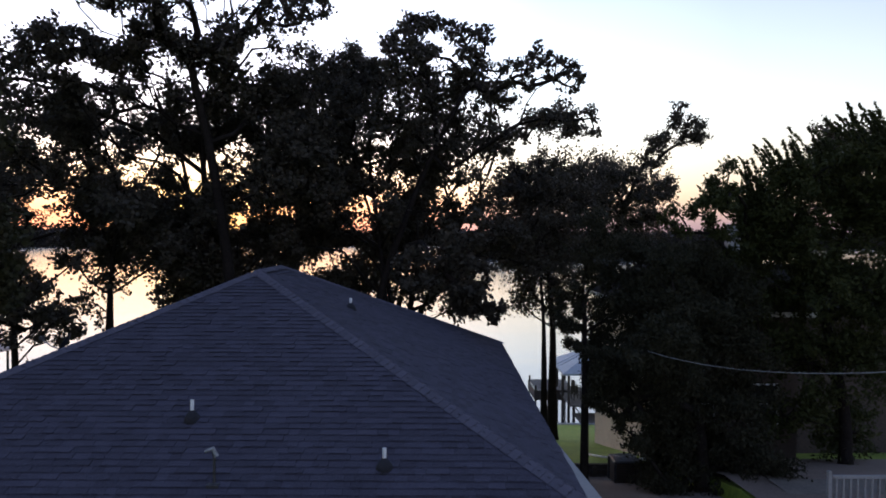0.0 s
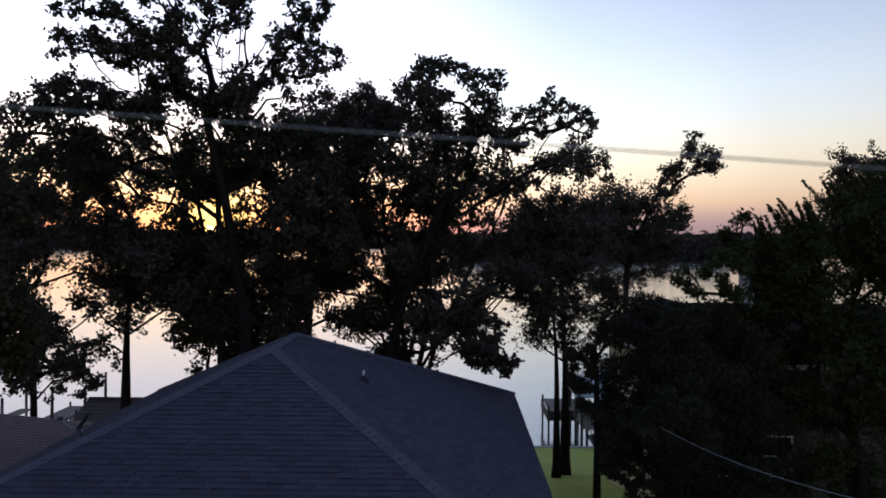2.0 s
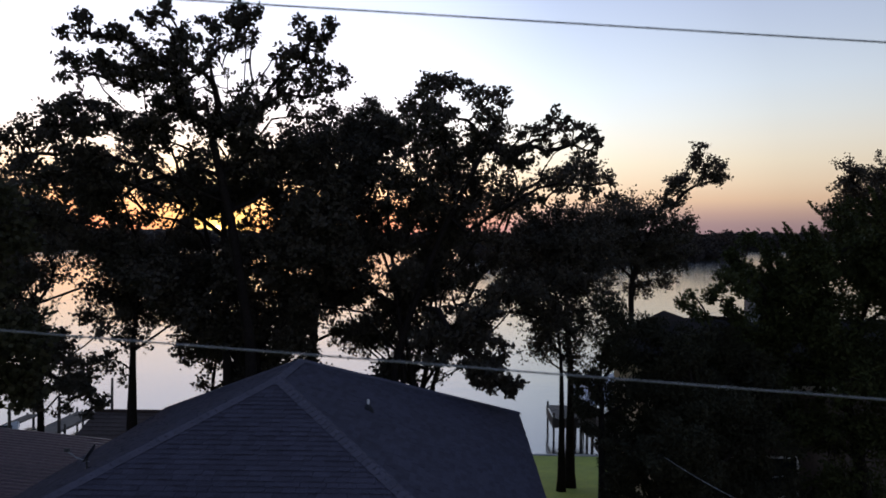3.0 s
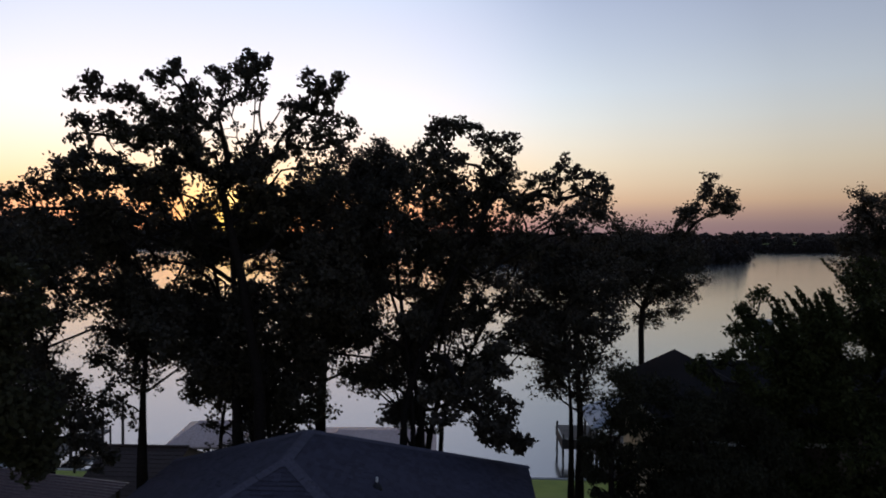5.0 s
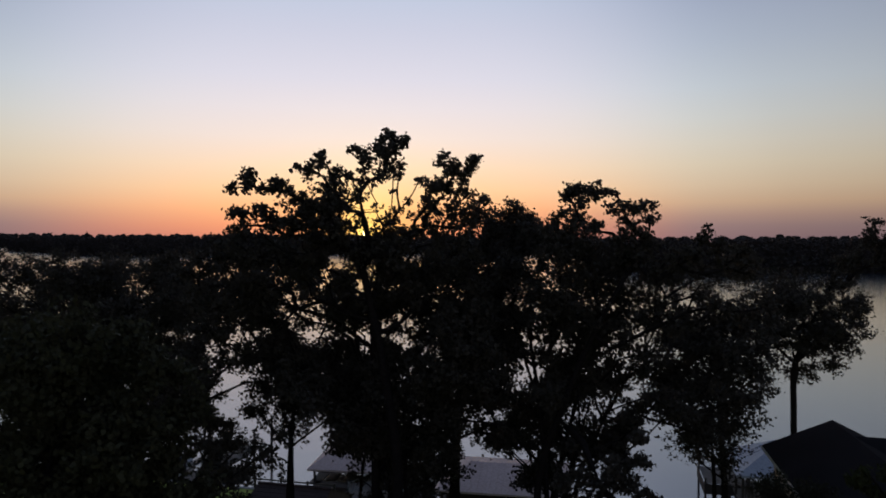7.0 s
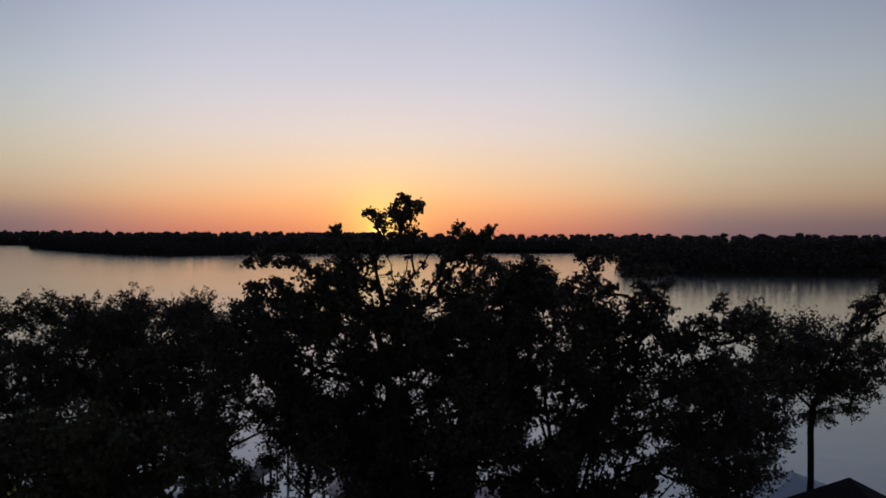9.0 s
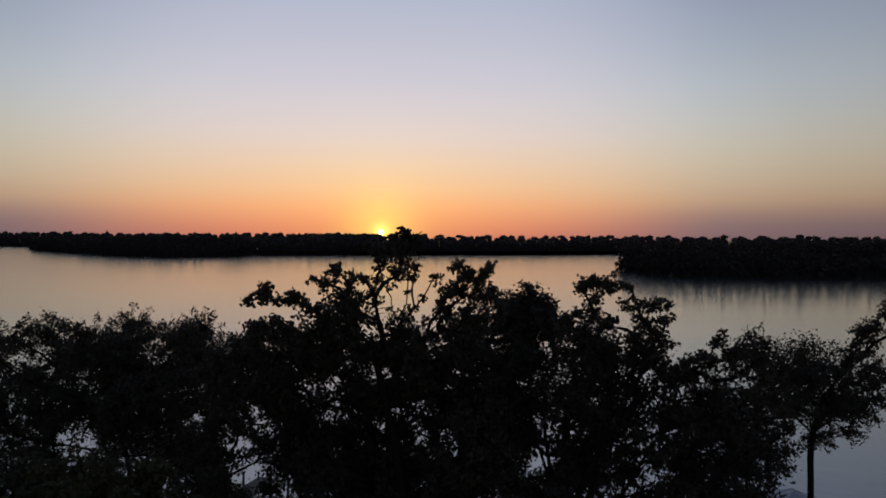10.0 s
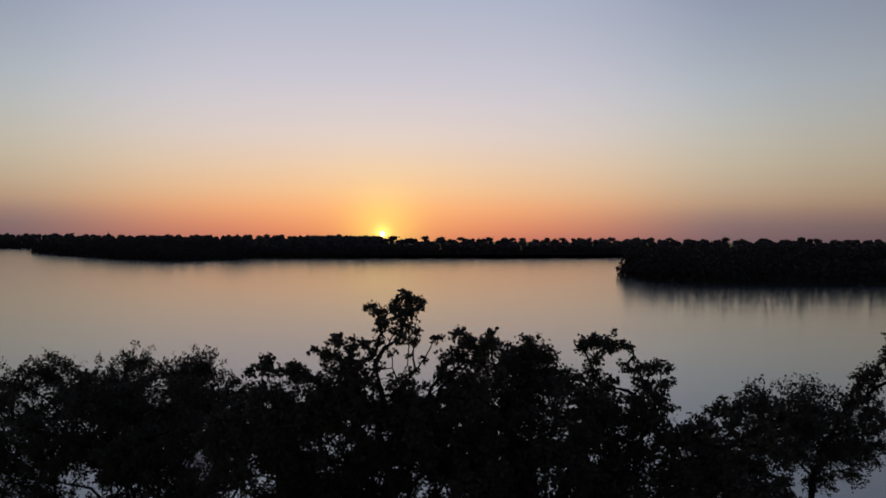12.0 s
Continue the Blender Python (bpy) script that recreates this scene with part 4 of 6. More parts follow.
oak("lone lakeside tree with a leaning top", (9.43, 38.77), 0.3, 0.72, 0.80, 0.122, [
    (3.54, -0.5, 21.73, 0.34), (3.15, -0.4, 21.29, 0.37), (3.35, -0.3, 20.84, 0.46), (3.92, -0.5, 20.78, 0.46), (4.48, -0.4, 20.61, 0.34), (4.9, -0.2, 20.66, 0.25),
    (4.35, -0.7, 20.08, 0.4), (3.84, -0.3, 20.08, 0.34), (2.79, -0.2, 20.19, 0.28), (2.29, -0.3, 19.93, 0.28), (1.86, -0.6, 19.75, 0.22), (2.71, -0.3, 19.78, 0.28),
    (4.91, -0.5, 20.08, 0.25), (4.57, -0.3, 19.7, 0.28), (3.65, -0.2, 19.66, 0.28), (0.1, 0.7, 17.7, 1.69), (1.2, 1.2, 15.3, 1.62), (2.7, 1.3, 15.8, 1.12),
    (-1.1, 0.1, 15.9, 1.33), (2.6, -1.4, 16.5, 0.46), (-1.8, -1.2, 17.6, 1.35), (3.1, 2.1, 17.5, 1.2), (0.7, 1.6, 14, 0.82), (2.3, 2.5, 14.3, 0.57),
] + [
    (-2.3, -0.8, 16.7, 1.19), (-0.3, -1.7, 17.6, 1), (1.1, -2.5, 16.7, 0.83), (-1.5, -3.1, 16.4, 0.93), (0.5, -1.9, 18.1, 0.47),
] + [
    (-0.48, -0.3, 18.11, 0.56), (-0.9, -0.4, 17.41, 0.5), (0.05, -0, 17.12, 0.5), (1.56, -0.5, 18.73, 0.5), (2.03, -0.3, 19.29, 0.37), (2.63, 0.6, 19.66, 0.44),
    (1.56, 0.1, 17.77, 0.5), (2.22, -0.7, 17.47, 0.5), (2.52, 0.2, 18.42, 0.44), (1.24, -0.1, 16.87, 0.56), (2.81, -0.1, 16.88, 0.44), (3.26, 0, 17.64, 0.31),
    (0.63, -0.6, 16.22, 0.62), (-0.61, 0.1, 16.38, 0.62),
], limbs=[
    [(0.05, -0.07, 16.05), (1.31, -0.17, 18.17), (2.55, -0.27, 19.37), (3.08, -0.37, 20.11), (3.38, -0.37, 21.14)],])
oak("rounded tree beyond the neighbouring house", (22.26, 40.25), 0.28, 0.50, 1.30, 0.122, [
    (0.1, 0.9, 20.1, 1.12), (2.5, 1.7, 20.6, 1.01), (1.4, 0.8, 18.7, 1.51), (3.7, 1.7, 19.8, 1.54), (3.6, 0.3, 17.7, 1.94), (-0.6, 0.9, 18.7, 0.99),
    (0.2, 1, 17.1, 1.65), (1.5, -1.1, 15.8, 1.88), (6.2, 2.3, 19.2, 1.7),])
oak("broad oak on the lake bank with a dense crown", (-25.49, 32.39), 0.34, 0.40, 1.10, 0.122, [
    (-2, 2.4, 19.1, 1.12), (0, -2.6, 18.9, 1.03), (0.4, 3.3, 18.3, 1.28), (1.5, 3.3, 18.5, 1.12), (-5.3, -0.2, 18.7, 1.26), (-4.3, -3.8, 19.2, 1.03),
    (-5.4, 1.1, 17.4, 1.63), (1.2, -2, 17.5, 1.73), (0.7, 3.1, 16, 1.65), (-6.8, -0.7, 16.3, 1.89), (-1, -3, 15.9, 2), (1.9, -1.6, 14.6, 2.03),
    (-9.1, -1.4, 17.9, 1.57), (-9.3, -1.9, 15.2, 2.17), (-7.5, -0.4, 13, 2.23), (2.4, 3.3, 16.7, 0.98),])
oak("oak with low hanging boughs on the bank", (-25.04, 33.21), 0.30, 0.35, 1.10, 0.122, [
    (0.3, -1.5, 18.9, 1.11), (3.9, -2.8, 18.9, 1.16), (1.3, 2.9, 18.9, 1.24), (2, -2.6, 17.3, 1.6), (1.2, 2.5, 16.8, 1.54), (-0, -2.2, 16.8, 1.63),
    (-0.4, 1.9, 14.7, 1.83), (2.1, 2, 14.7, 1.22), (-2.8, 2, 13.4, 1.85), (1.2, 0.5, 12.5, 1.76), (3, 2.8, 17.4, 1.24), (-2.1, -1.9, 18.1, 1.66),
    (-4.3, 0.6, 14.7, 1.79),])
oak("oak with open leafy branches hanging low", (-18.03, 29.43), 0.20, 0.30, 0.70, 0.122, [
    (-0.7, -0.6, 13, 0.78), (-0.3, 1.2, 11.8, 0.62), (0.7, 1.1, 10.8, 0.48), (1.9, -0.1, 10.1, 0.34), (-0.4, -0, 13.4, 0.68), (1.9, -3.2, 13.1, 0.38),
    (0.1, -1.8, 15, 1.14), (-0.9, 0.5, 16.4, 1.13), (-2.1, -0, 13.9, 1.45), (-2.1, 1.6, 17.9, 1.02), (0.3, 0.5, 15.1, 0.74), (2.1, -2.5, 12.7, 0.51),
    (1.2, -1.8, 11.4, 0.52), (2.1, -0.1, 11.2, 0.5), (0.3, -1.8, 13.1, 0.72), (2.2, -4.7, 13.9, 0.52), (1.6, -4.2, 15.1, 0.7), (1.2, -4.3, 12.4, 0.61),
    (2.5, -4.1, 15.5, 0.52), (2.9, -4.8, 12, 0.52), (3.8, -4.7, 11.3, 0.44), (3.3, -5.8, 11, 0.55), (3.1, -3.8, 12.6, 0.5), (4.5, -4.5, 11.6, 0.35),] + [
    (6.52, -8.4, 11.88, 0.27), (7.05, -8.6, 11.5, 0.2), (6.74, -8.8, 11.25, 0.17), (6.22, -9, 12.16, 0.27), (6.88, -9, 12.33, 0.23), (5.94, -8.6, 12.88, 0.27),
    (6.36, -8.9, 12.86, 0.2), (7.26, -8.7, 11.74, 0.13), (6.11, -8.8, 11.46, 0.2), (5.39, -9, 12.15, 0.3), (5.03, -9.3, 12.63, 0.33), (5.73, -9.1, 13.49, 0.3),
    (5.24, -8.7, 13.35, 0.33), (5.56, -8.9, 13.91, 0.28), (5.05, -9.2, 14.19, 0.33), (7.44, -8.1, 14.34, 0.2),
])
oak("oak with an uneven crown among the lakeside trees", (-1.83, 27.09), 0.20, 0.40, 0.88, 0.122, [
    (-3.1, 1.4, 20.7, 0.66), (-0.8, 0.9, 20.8, 0.59), (-4.1, 0.1, 20.4, 0.77), (-1.5, -0.8, 19.6, 0.83), (-2, 0.8, 20, 0.7),])
oak("leafy olive-green tree beside the house", (-12.80, 13.30), 0.20, 0.30, 1.10, 0.122, [
    (0.1, -0.3, 18.2, 0.77), (-1.6, 0.5, 17.9, 0.69), (1, -0.3, 18, 0.64), (-1, -1.1, 18.2, 0.75), (0.2, 0.7, 18.4, 0.79), (0.4, 2.2, 17.6, 0.86),
    (0.7, -0.4, 17.5, 0.85), (1.7, -0.2, 17, 0.98), (1.7, 1.3, 16.4, 0.81), (-0.7, 1.7, 15.1, 1.13), (1.6, 1, 15.1, 1.06), (-0.4, 0.3, 14.5, 1.04),
    (1.7, 2.1, 14.5, 0.7), (-1.8, 1.1, 16, 1.11),], OLIVE_LEAF, "tree")
oak("bushy green tree with long upright shoots", (11.60, 20.00), 0.20, 0.20, 2.60, 0.140, [
    (-2.3, -1.4, 15.9, 0.6), (-0, 1.3, 16.8, 0.79), (-0.2, -0.9, 16.8, 0.77), (0.5, -0.6, 17, 0.56), (-2, 1.1, 14.9, 0.85), (-1.5, -0.2, 14.5, 0.96),
    (0.5, 1, 15.2, 1.18), (0.4, -1, 15.1, 1.07), (-1.1, 1.2, 12.8, 1.2), (-0.9, -1.1, 13, 1.23), (0.2, -1.1, 13, 1.07), (-1.3, -0.1, 11, 1.13),
    (-0, -0.6, 11.1, 1.26), (-1.9, 0, 9.3, 0.81), (0.4, 1.2, 8.7, 1.03), (-2.5, 0.7, 13.5, 0.67), (0.8, -1.5, 16.3, 1.04), (1.8, -0.6, 14.1, 1.25),
    (-2.5, 0.1, 11.6, 0.81), (-2.9, -0, 14.4, 0.42), (-2.2, 0.7, 15.3, 0.37), (-3.4, -0.1, 13.9, 0.58), (-2.3, -1.3, 15.9, 0.36), (-3.6, -0.8, 12.8, 0.62),
] + [
    (-2.6, 0.1, 15.1, 0.55), (-2.4, 0.1, 15.7, 0.61), (-1.3, 0.2, 15.6, 0.78), (0.2, 0.2, 15.6, 0.9), (-2.1, 0.1, 14.3, 0.9), (-0.5, 0.1, 13.9, 0.9),
    (-3.2, 1.8, 16.1, 0.27), (-2.8, 1.8, 16.7, 0.24), (-3.5, 1.7, 15.6, 0.27), (-2.8, 1.8, 15.8, 0.36),] + [
    (-4.64, -1.8, 15.6, 0.18), (-4.31, -2, 15.36, 0.21), (-4, -1.7, 15.77, 0.15), (-4.75, -1.9, 14.89, 0.15), (-4.43, -1.7, 14.59, 0.21), (-4.98, -1.3, 15.16, 0.12),
    (-5.76, -1.4, 14.95, 0.12), (-5.29, -1.2, 14.67, 0.12), (-5.53, -1.5, 15.22, 0.12), (-4.86, -1.8, 15.47, 0.12),
], BUSH_LEAF, "tree", 260)
oak("dense dark evergreen beside the neighbouring house", (6.60, 17.60), 0.20, 0.20, 1.40, 0.100, [
    (-1.3, 1.2, 13.4, 0.67), (-0.8, 0, 13.6, 0.68), (-0.8, 1, 14.1, 0.45), (0.8, 1.5, 13.1, 0.84), (-0.9, 0.7, 12.3, 0.71), (0, 0.8, 12, 0.92),
    (0.9, 0.6, 11.7, 0.88), (-0.7, -0.1, 11.1, 0.77), (0.7, 1.3, 10.4, 0.95), (-1, 0.2, 9.7, 0.81), (0.6, 1.3, 9, 0.86), (0.7, -0.1, 10, 0.71),
    (0.4, 1.3, 14, 0.46), (1.3, 1.1, 12.9, 0.6), (-0.4, 0.6, 8.6, 0.74), (0.7, 0.2, 8.6, 0.72), (-0.7, -0.5, 12.8, 0.83), (1.6, 1, 10.6, 0.75),
    (-0.8, -0, 7.9, 0.71), (0.6, 0.7, 7.7, 0.74), (1.2, -0.6, 9, 0.69), (1.5, -0.7, 8.2, 0.69), (-1.2, -0.5, 10.6, 0.42), (-0.8, 1, 8.8, 0.51),
] + [
    (-1.1, -0.5, 8.5, 0.56), (-1.6, 1.3, 12.7, 0.61), (-1.5, 0.1, 12.1, 0.64), (-1.3, 0.5, 11.1, 0.44), (-1.1, 0, 11, 0.71), (-1, 0.6, 9.6, 0.74),] + [
    (-3.01, -0.8, 11.7, 0.11), (-2.89, -1.2, 11.48, 0.11), (-2.67, -1.2, 11.72, 0.12), (-2.45, -1.1, 11.5, 0.12), (-2.18, -1, 11.69, 0.14), (-2.95, -1.2, 11.24, 0.11),
    (-2.7, -1.2, 11.19, 0.1), (-2.45, -0.9, 11.07, 0.12), (-2.21, -0.7, 11.23, 0.12), (-2.02, -1.2, 11.42, 0.12), (-3.02, -1, 10.99, 0.08), (-2.89, -0.5, 10.78, 0.1),
    (-2.62, -0.9, 10.65, 0.11), (-2.4, -1.1, 10.59, 0.11), (-2.16, -0.5, 10.85, 0.11), (-1.94, -0.6, 10.51, 0.13), (-2.73, -0.9, 10.4, 0.09), (-3.02, -0.8, 10.54, 0.08),
    (-2.49, -1.1, 10.28, 0.08), (-2.12, -1, 10.23, 0.1), (-1.81, -1, 10.87, 0.12), (-1.82, -0.9, 10.14, 0.12), (-2.31, -0.9, 9.95, 0.08), (-1.98, -1.3, 9.68, 0.12),
] + [
    (-1.76, -0.9, 9.53, 0.13),
] + [
    (-1.9, -2.2, 11.95, 0.4), (-1.7, -2.4, 12.4, 0.42), (-2.0, -2.5, 12.0, 0.3), (-1.5, -2.1, 11.4, 0.45), (-1.3, -2.0, 12.1, 0.5),
], CEDAR_LEAF, "tree")
oak("slim evergreen with a bare straight trunk", (3.78, 18.50), 0.14, 0.45, 1.20, 0.100, [
    (0.3, -0.4, 14.3, 0.5), (-0, -0, 13.6, 0.39), (0.9, 0.6, 13.6, 0.52), (0.9, -0.3, 12.7, 0.59), (0.5, 0.3, 12.4, 0.39), (0.6, -0.2, 11.5, 0.22),
    (1.2, -0.2, 11.8, 0.33), (0.8, -0.5, 10.7, 0.17), (0.1, -0.5, 14.8, 0.35), (1.3, 0.6, 14.2, 0.53), (0.5, 0.5, 11.9, 0.31), (0.9, 0.4, 11.1, 0.31),
    (0.4, 0.4, 10.7, 0.23), (1.3, 0.6, 11.7, 0.34), (1, -0.3, 10.7, 0.26), (0.2, 0.2, 11.3, 0.2), (0.8, 0, 10.2, 0.2), (0.6, 0.1, 10.9, 0.21),
    (1.3, 0.6, 10.9, 0.23), (0.4, 0.4, 11.6, 0.23), (1.1, 0.6, 10.2, 0.15),] + [
    (-0.65, -0.1, 12.36, 0.07), (-0.42, -0, 12.24, 0.08), (-0.18, -0, 12.46, 0.09), (-0.51, -0.1, 12.11, 0.06), (-0.17, 0, 12.12, 0.09), (-0.48, -0.1, 11.72, 0.06),
    (-0.31, -0.3, 11.65, 0.07), (-0.15, -0.1, 11.56, 0.06), (-0.67, -0, 12.21, 0.05), (-0.63, -0.1, 12.68, 0.06), (-0.3, -0.1, 12.72, 0.06), (-0.62, -0.1, 12.93, 0.07),
    (-0.41, 0, 12.93, 0.07), (-0.77, -0.1, 13.06, 0.06), (-0.1, -0, 12.89, 0.07), (-0.35, -0.4, 13.22, 0.08),
], CEDAR_LEAF, "tree")
oak("leafy dark green tree next to the house", (-13.60, 12.20), 0.16, 0.20, 1.30, 0.122, [
    (2.6, 0.4, 18.7, 0.7), (2.4, 2, 18.3, 0.77), (3.4, 2.2, 17.8, 0.65), (1.4, 2.1, 17.3, 0.92), (3, 2, 16.8, 0.9), (0.8, 2.2, 15.9, 1.07),
    (3.3, 1, 15.8, 0.96), (3.1, 2.9, 15.6, 0.68), (2.2, 1.2, 14.7, 0.98), (3.1, 1.9, 14.2, 0.89), (3.6, 2.9, 16.7, 0.54), (4, 2.4, 14.7, 0.65),
    (3.7, 3.2, 13.7, 0.52), (3, 3.1, 13.5, 0.49), (2.9, 3.6, 13.2, 0.47), (3.5, 3.7, 13.1, 0.36), (-0.5, 0.9, 17.1, 0.67), (1.2, 0.7, 17.5, 0.96),
    (1.3, 0.5, 15.7, 0.95),], OLIVE_LEAF, "tree")
oak("oak with a full dark crown", (-25.44, 33.19), 0.15, 0.40, 1.10, 0.122, [
    (-6.4, -3.6, 14.9, 1.28), (-3.4, -6.8, 16.9, 0.85), (-3.2, -7.6, 13.5, 0.89), (-3.1, -4.2, 15.1, 0.97), (-3.1, -2.8, 15.9, 0.95), (-3, -2.8, 14.8, 0.89),
    (-2.9, -3.3, 12.5, 1.23), (-0.9, -9.1, 19.5, 0.73), (-0.7, -6.5, 17.3, 0.89), (0.5, -8.9, 14.3, 1.02), (1.5, -4.1, 15, 1), (1.6, -6.9, 19.2, 1.02),
    (1.6, -7.4, 12.7, 0.83), (2.4, -5.6, 18.5, 0.98), (2.9, -6.6, 14.3, 0.89), (3.3, -5.6, 18.9, 1.04), (3.6, -2, 14.2, 0.84), (4.5, -7.4, 17.2, 0.93),
    (5.2, -6.7, 17.4, 1.08), (6.5, -5.9, 19.5, 0.81), (6.8, -6.4, 13.9, 0.97), (7, -6.7, 18.1, 0.91),])
oak("forked oak thick with leaves", (-8.18, 26.39), 0.15, 0.40, 0.88, 0.122, [
    (-10.1, 2.2, 12.7, 0.91), (-9.6, 0.2, 12.8, 0.91), (-8.8, 0.9, 17.6, 0.82), (-8.6, 2.8, 17.3, 0.8), (-8.3, -0.8, 16.3, 0.62), (-8.1, 0.1, 18.8, 0.8),
    (-7.8, 0.4, 17.4, 0.83), (-7.5, 1.5, 19.5, 0.83), (-7.3, 5, 15.9, 0.64), (-8.1, 6.4, 19.1, 0.66), (-6.5, 3, 15.9, 0.87), (-6.5, 6, 15.1, 0.63),
    (-6.4, -3.6, 15.6, 0.57), (-6.1, -3.4, 17.5, 0.67), (-5.9, 1.2, 15.7, 1.03), (-7.3, 1.9, 17.6, 0.59), (-5.7, 4.8, 19, 0.83), (-5.5, 3.5, 14.2, 0.58),
    (-6.1, 0.3, 19, 0.82), (-5.9, 5.8, 14.2, 0.79), (-5.4, -1, 19.3, 0.68), (-5, -2.5, 16.3, 0.8),])
oak("leafy oak behind the house", (-7.93, 25.89), 0.15, 0.40, 0.88, 0.122, [
    (-5.2, 4.1, 13.4, 0.71), (-5.2, 1.3, 16.1, 0.77), (-5.1, 3.4, 18.9, 0.91), (-5, 8.6, 14.8, 0.84), (-4.8, -1, 17.7, 0.91), (-4.7, 7.4, 12.7, 0.81),
    (-5.6, -1, 18.2, 0.62), (-4.7, -2.1, 18.1, 0.76), (-4.32, 5.6, 18.66, 0.61), (-2.9, 4.3, 15, 0.72), (-3.6, 7.2, 11.3, 0.68), (-3.4, -1.4, 15.9, 0.89),
    (-3.1, 2.4, 13.9, 0.91), (-4.41, 5.4, 17.16, 0.62), (-1.4, -4.5, 15.2, 0.43), (-2.5, -0.2, 15.1, 0.93), (-2.5, -2.7, 15.1, 0.47), (-2.4, 1.7, 13.7, 0.62),
    (-2.3, -2.6, 15.4, 0.57), (-2.3, -0.2, 13.8, 0.92), (-3.62, 3.1, 18.86, 0.62), (-3.6, -4.1, 18.9, 0.56),])
oak("oak with a crooked stem", (-8.75, 26.39), 0.15, 0.40, 0.88, 0.122, [
    (-1.5, 8.9, 11.9, 0.84), (-1, 8.6, 14.8, 0.85), (-1.1, 1.2, 14.8, 1), (-1.1, -0.4, 18.14, 0.75), (-0.9, 0.6, 12.9, 0.95), (-0.61, 2.5, 16, 0.66),
    (-0.8, -0.4, 15.3, 0.74), (0.5, 0.4, 17.12, 0.5), (0.1, 1.3, 16.2, 0.52), (-0.46, -2.7, 18.46, 0.54), (-1.1, 3.1, 15.6, 0.55), (-0.4, -0.5, 15.6, 0.49),
    (-0.63, -1.2, 17.66, 0.4), (-0.4, -2.9, 14.2, 0.59), (-0.3, 1.8, 13.2, 0.67), (-0.01, -0.5, 18.15, 0.69), (0.2, 0.5, 19.5, 0.59), (0.3, 2.3, 19.2, 0.85),
    (0.3, -1.6, 13.5, 0.85), (0.4, 2.8, 12.6, 0.72), (0.88, -2.5, 18.78, 0.58), (1, -1, 13.4, 0.59),] + [
    (-3.27, -1, 20, 0.45), (-2.32, -1.2, 20.48, 0.41), (-3.77, -1.2, 18.85, 0.45), (-1.83, -0.6, 18.76, 0.41), (-0.89, -0.2, 19.68, 0.41), (-4.77, -1.3, 18.1, 0.49),
    (-5.8, -0.9, 18.7, 0.45), (-3.28, 0.1, 17.49, 0.49), (-0.43, -0.6, 17.92, 0.49),
])
oak("young oak with a rounded crown", (-2.13, 26.60), 0.15, 0.40, 0.88, 0.122, [
    (-5.2, -1.2, 18.6, 0.47), (-4.1, -0.7, 14.8, 0.75), (-4.1, 1.8, 19.5, 1.03), (-3.8, 2.9, 17.7, 0.91), (-3.6, -2.6, 17.8, 0.61), (-3.5, 1.2, 16.8, 0.9),
    (-3.4, -1.9, 14.3, 0.61), (-3.3, 2.6, 14.8, 0.7), (-3.1, -1.8, 16.2, 0.75), (-2.9, 1.9, 18.8, 0.77), (-2.4, -2.1, 18.1, 0.82), (-2.2, -2.4, 16.4, 0.67),
    (-1.7, 1.3, 16.7, 0.8), (-1.7, 3.2, 12.6, 0.73), (-1.7, -2.2, 15.8, 0.66), (-1.6, 0.9, 16.4, 0.86), (0.3, -2.2, 15.5, 0.59), (0.1, -0.2, 15.1, 0.81),
    (0.5, 2.3, 18, 0.91), (0.7, 3.9, 17.7, 0.83), (0.8, 1.7, 15.4, 0.68), (1, 3.7, 19.4, 1),] + [
    (-1.57, 0.2, 17.72, 0.47), (-2.21, -1.1, 16.88, 0.51), (-1.35, 0.1, 16.44, 0.43), (0.05, -0.2, 16.36, 0.43), (0.38, 0, 17.19, 0.43), (0.18, -0.6, 17.55, 0.34),
    (-0.2, -0, 15.11, 0.38), (-1.57, 1, 14.5, 0.43), (0.62, 0.2, 15.38, 0.38), (1.5, 0.1, 16.04, 0.43), (1.9, 0.1, 17.15, 0.47), (2.51, -0.8, 17.98, 0.38),
    (1.01, 0, 17.93, 0.34), (3.26, -0.9, 16.72, 0.36), (1.87, -0.1, 15.45, 0.35),
] + [
    (-0.46, 0.4, 20.71, 0.47), (-0.22, -0.2, 19.84, 0.51), (-0.46, 0.1, 18.97, 0.51), (0.11, -1, 18.37, 0.51), (-0.7, 0.3, 17.67, 0.51), (-2.71, -0.6, 18.84, 0.47),
    (-2.48, -0.6, 17.57, 0.51), (-4.76, -0.3, 18.22, 0.47),
])
oak("oak hung with dense foliage", (-1.23, 30.18), 0.15, 0.40, 0.70, 0.122, [
    (0.6, -2.9, 16.4, 0.68), (0.6, -1.5, 17.7, 0.74), (0.8, -2.7, 14.9, 0.92), (1.6, -3.9, 18.9, 0.88), (3.1, -0.8, 16, 0.68), (3.1, -4.6, 19.5, 0.81),
    (4, 0.6, 14.3, 0.85), (3.7, -4.1, 14.7, 0.79), (4.3, 2, 14.7, 0.84), (4.4, -4.4, 18.9, 0.61), (4.9, 1.1, 16.2, 0.87), (5, -1.8, 15, 0.83),
    (5, 1.2, 16.6, 0.72), (5.1, -1.8, 13.2, 0.87), (5.7, 0.3, 19.6, 0.96), (5.7, -3.1, 14.9, 0.87), (6.1, -1.8, 16.2, 0.91), (6.8, 1.6, 19.5, 0.97),])
# -- end of lakeside trees --


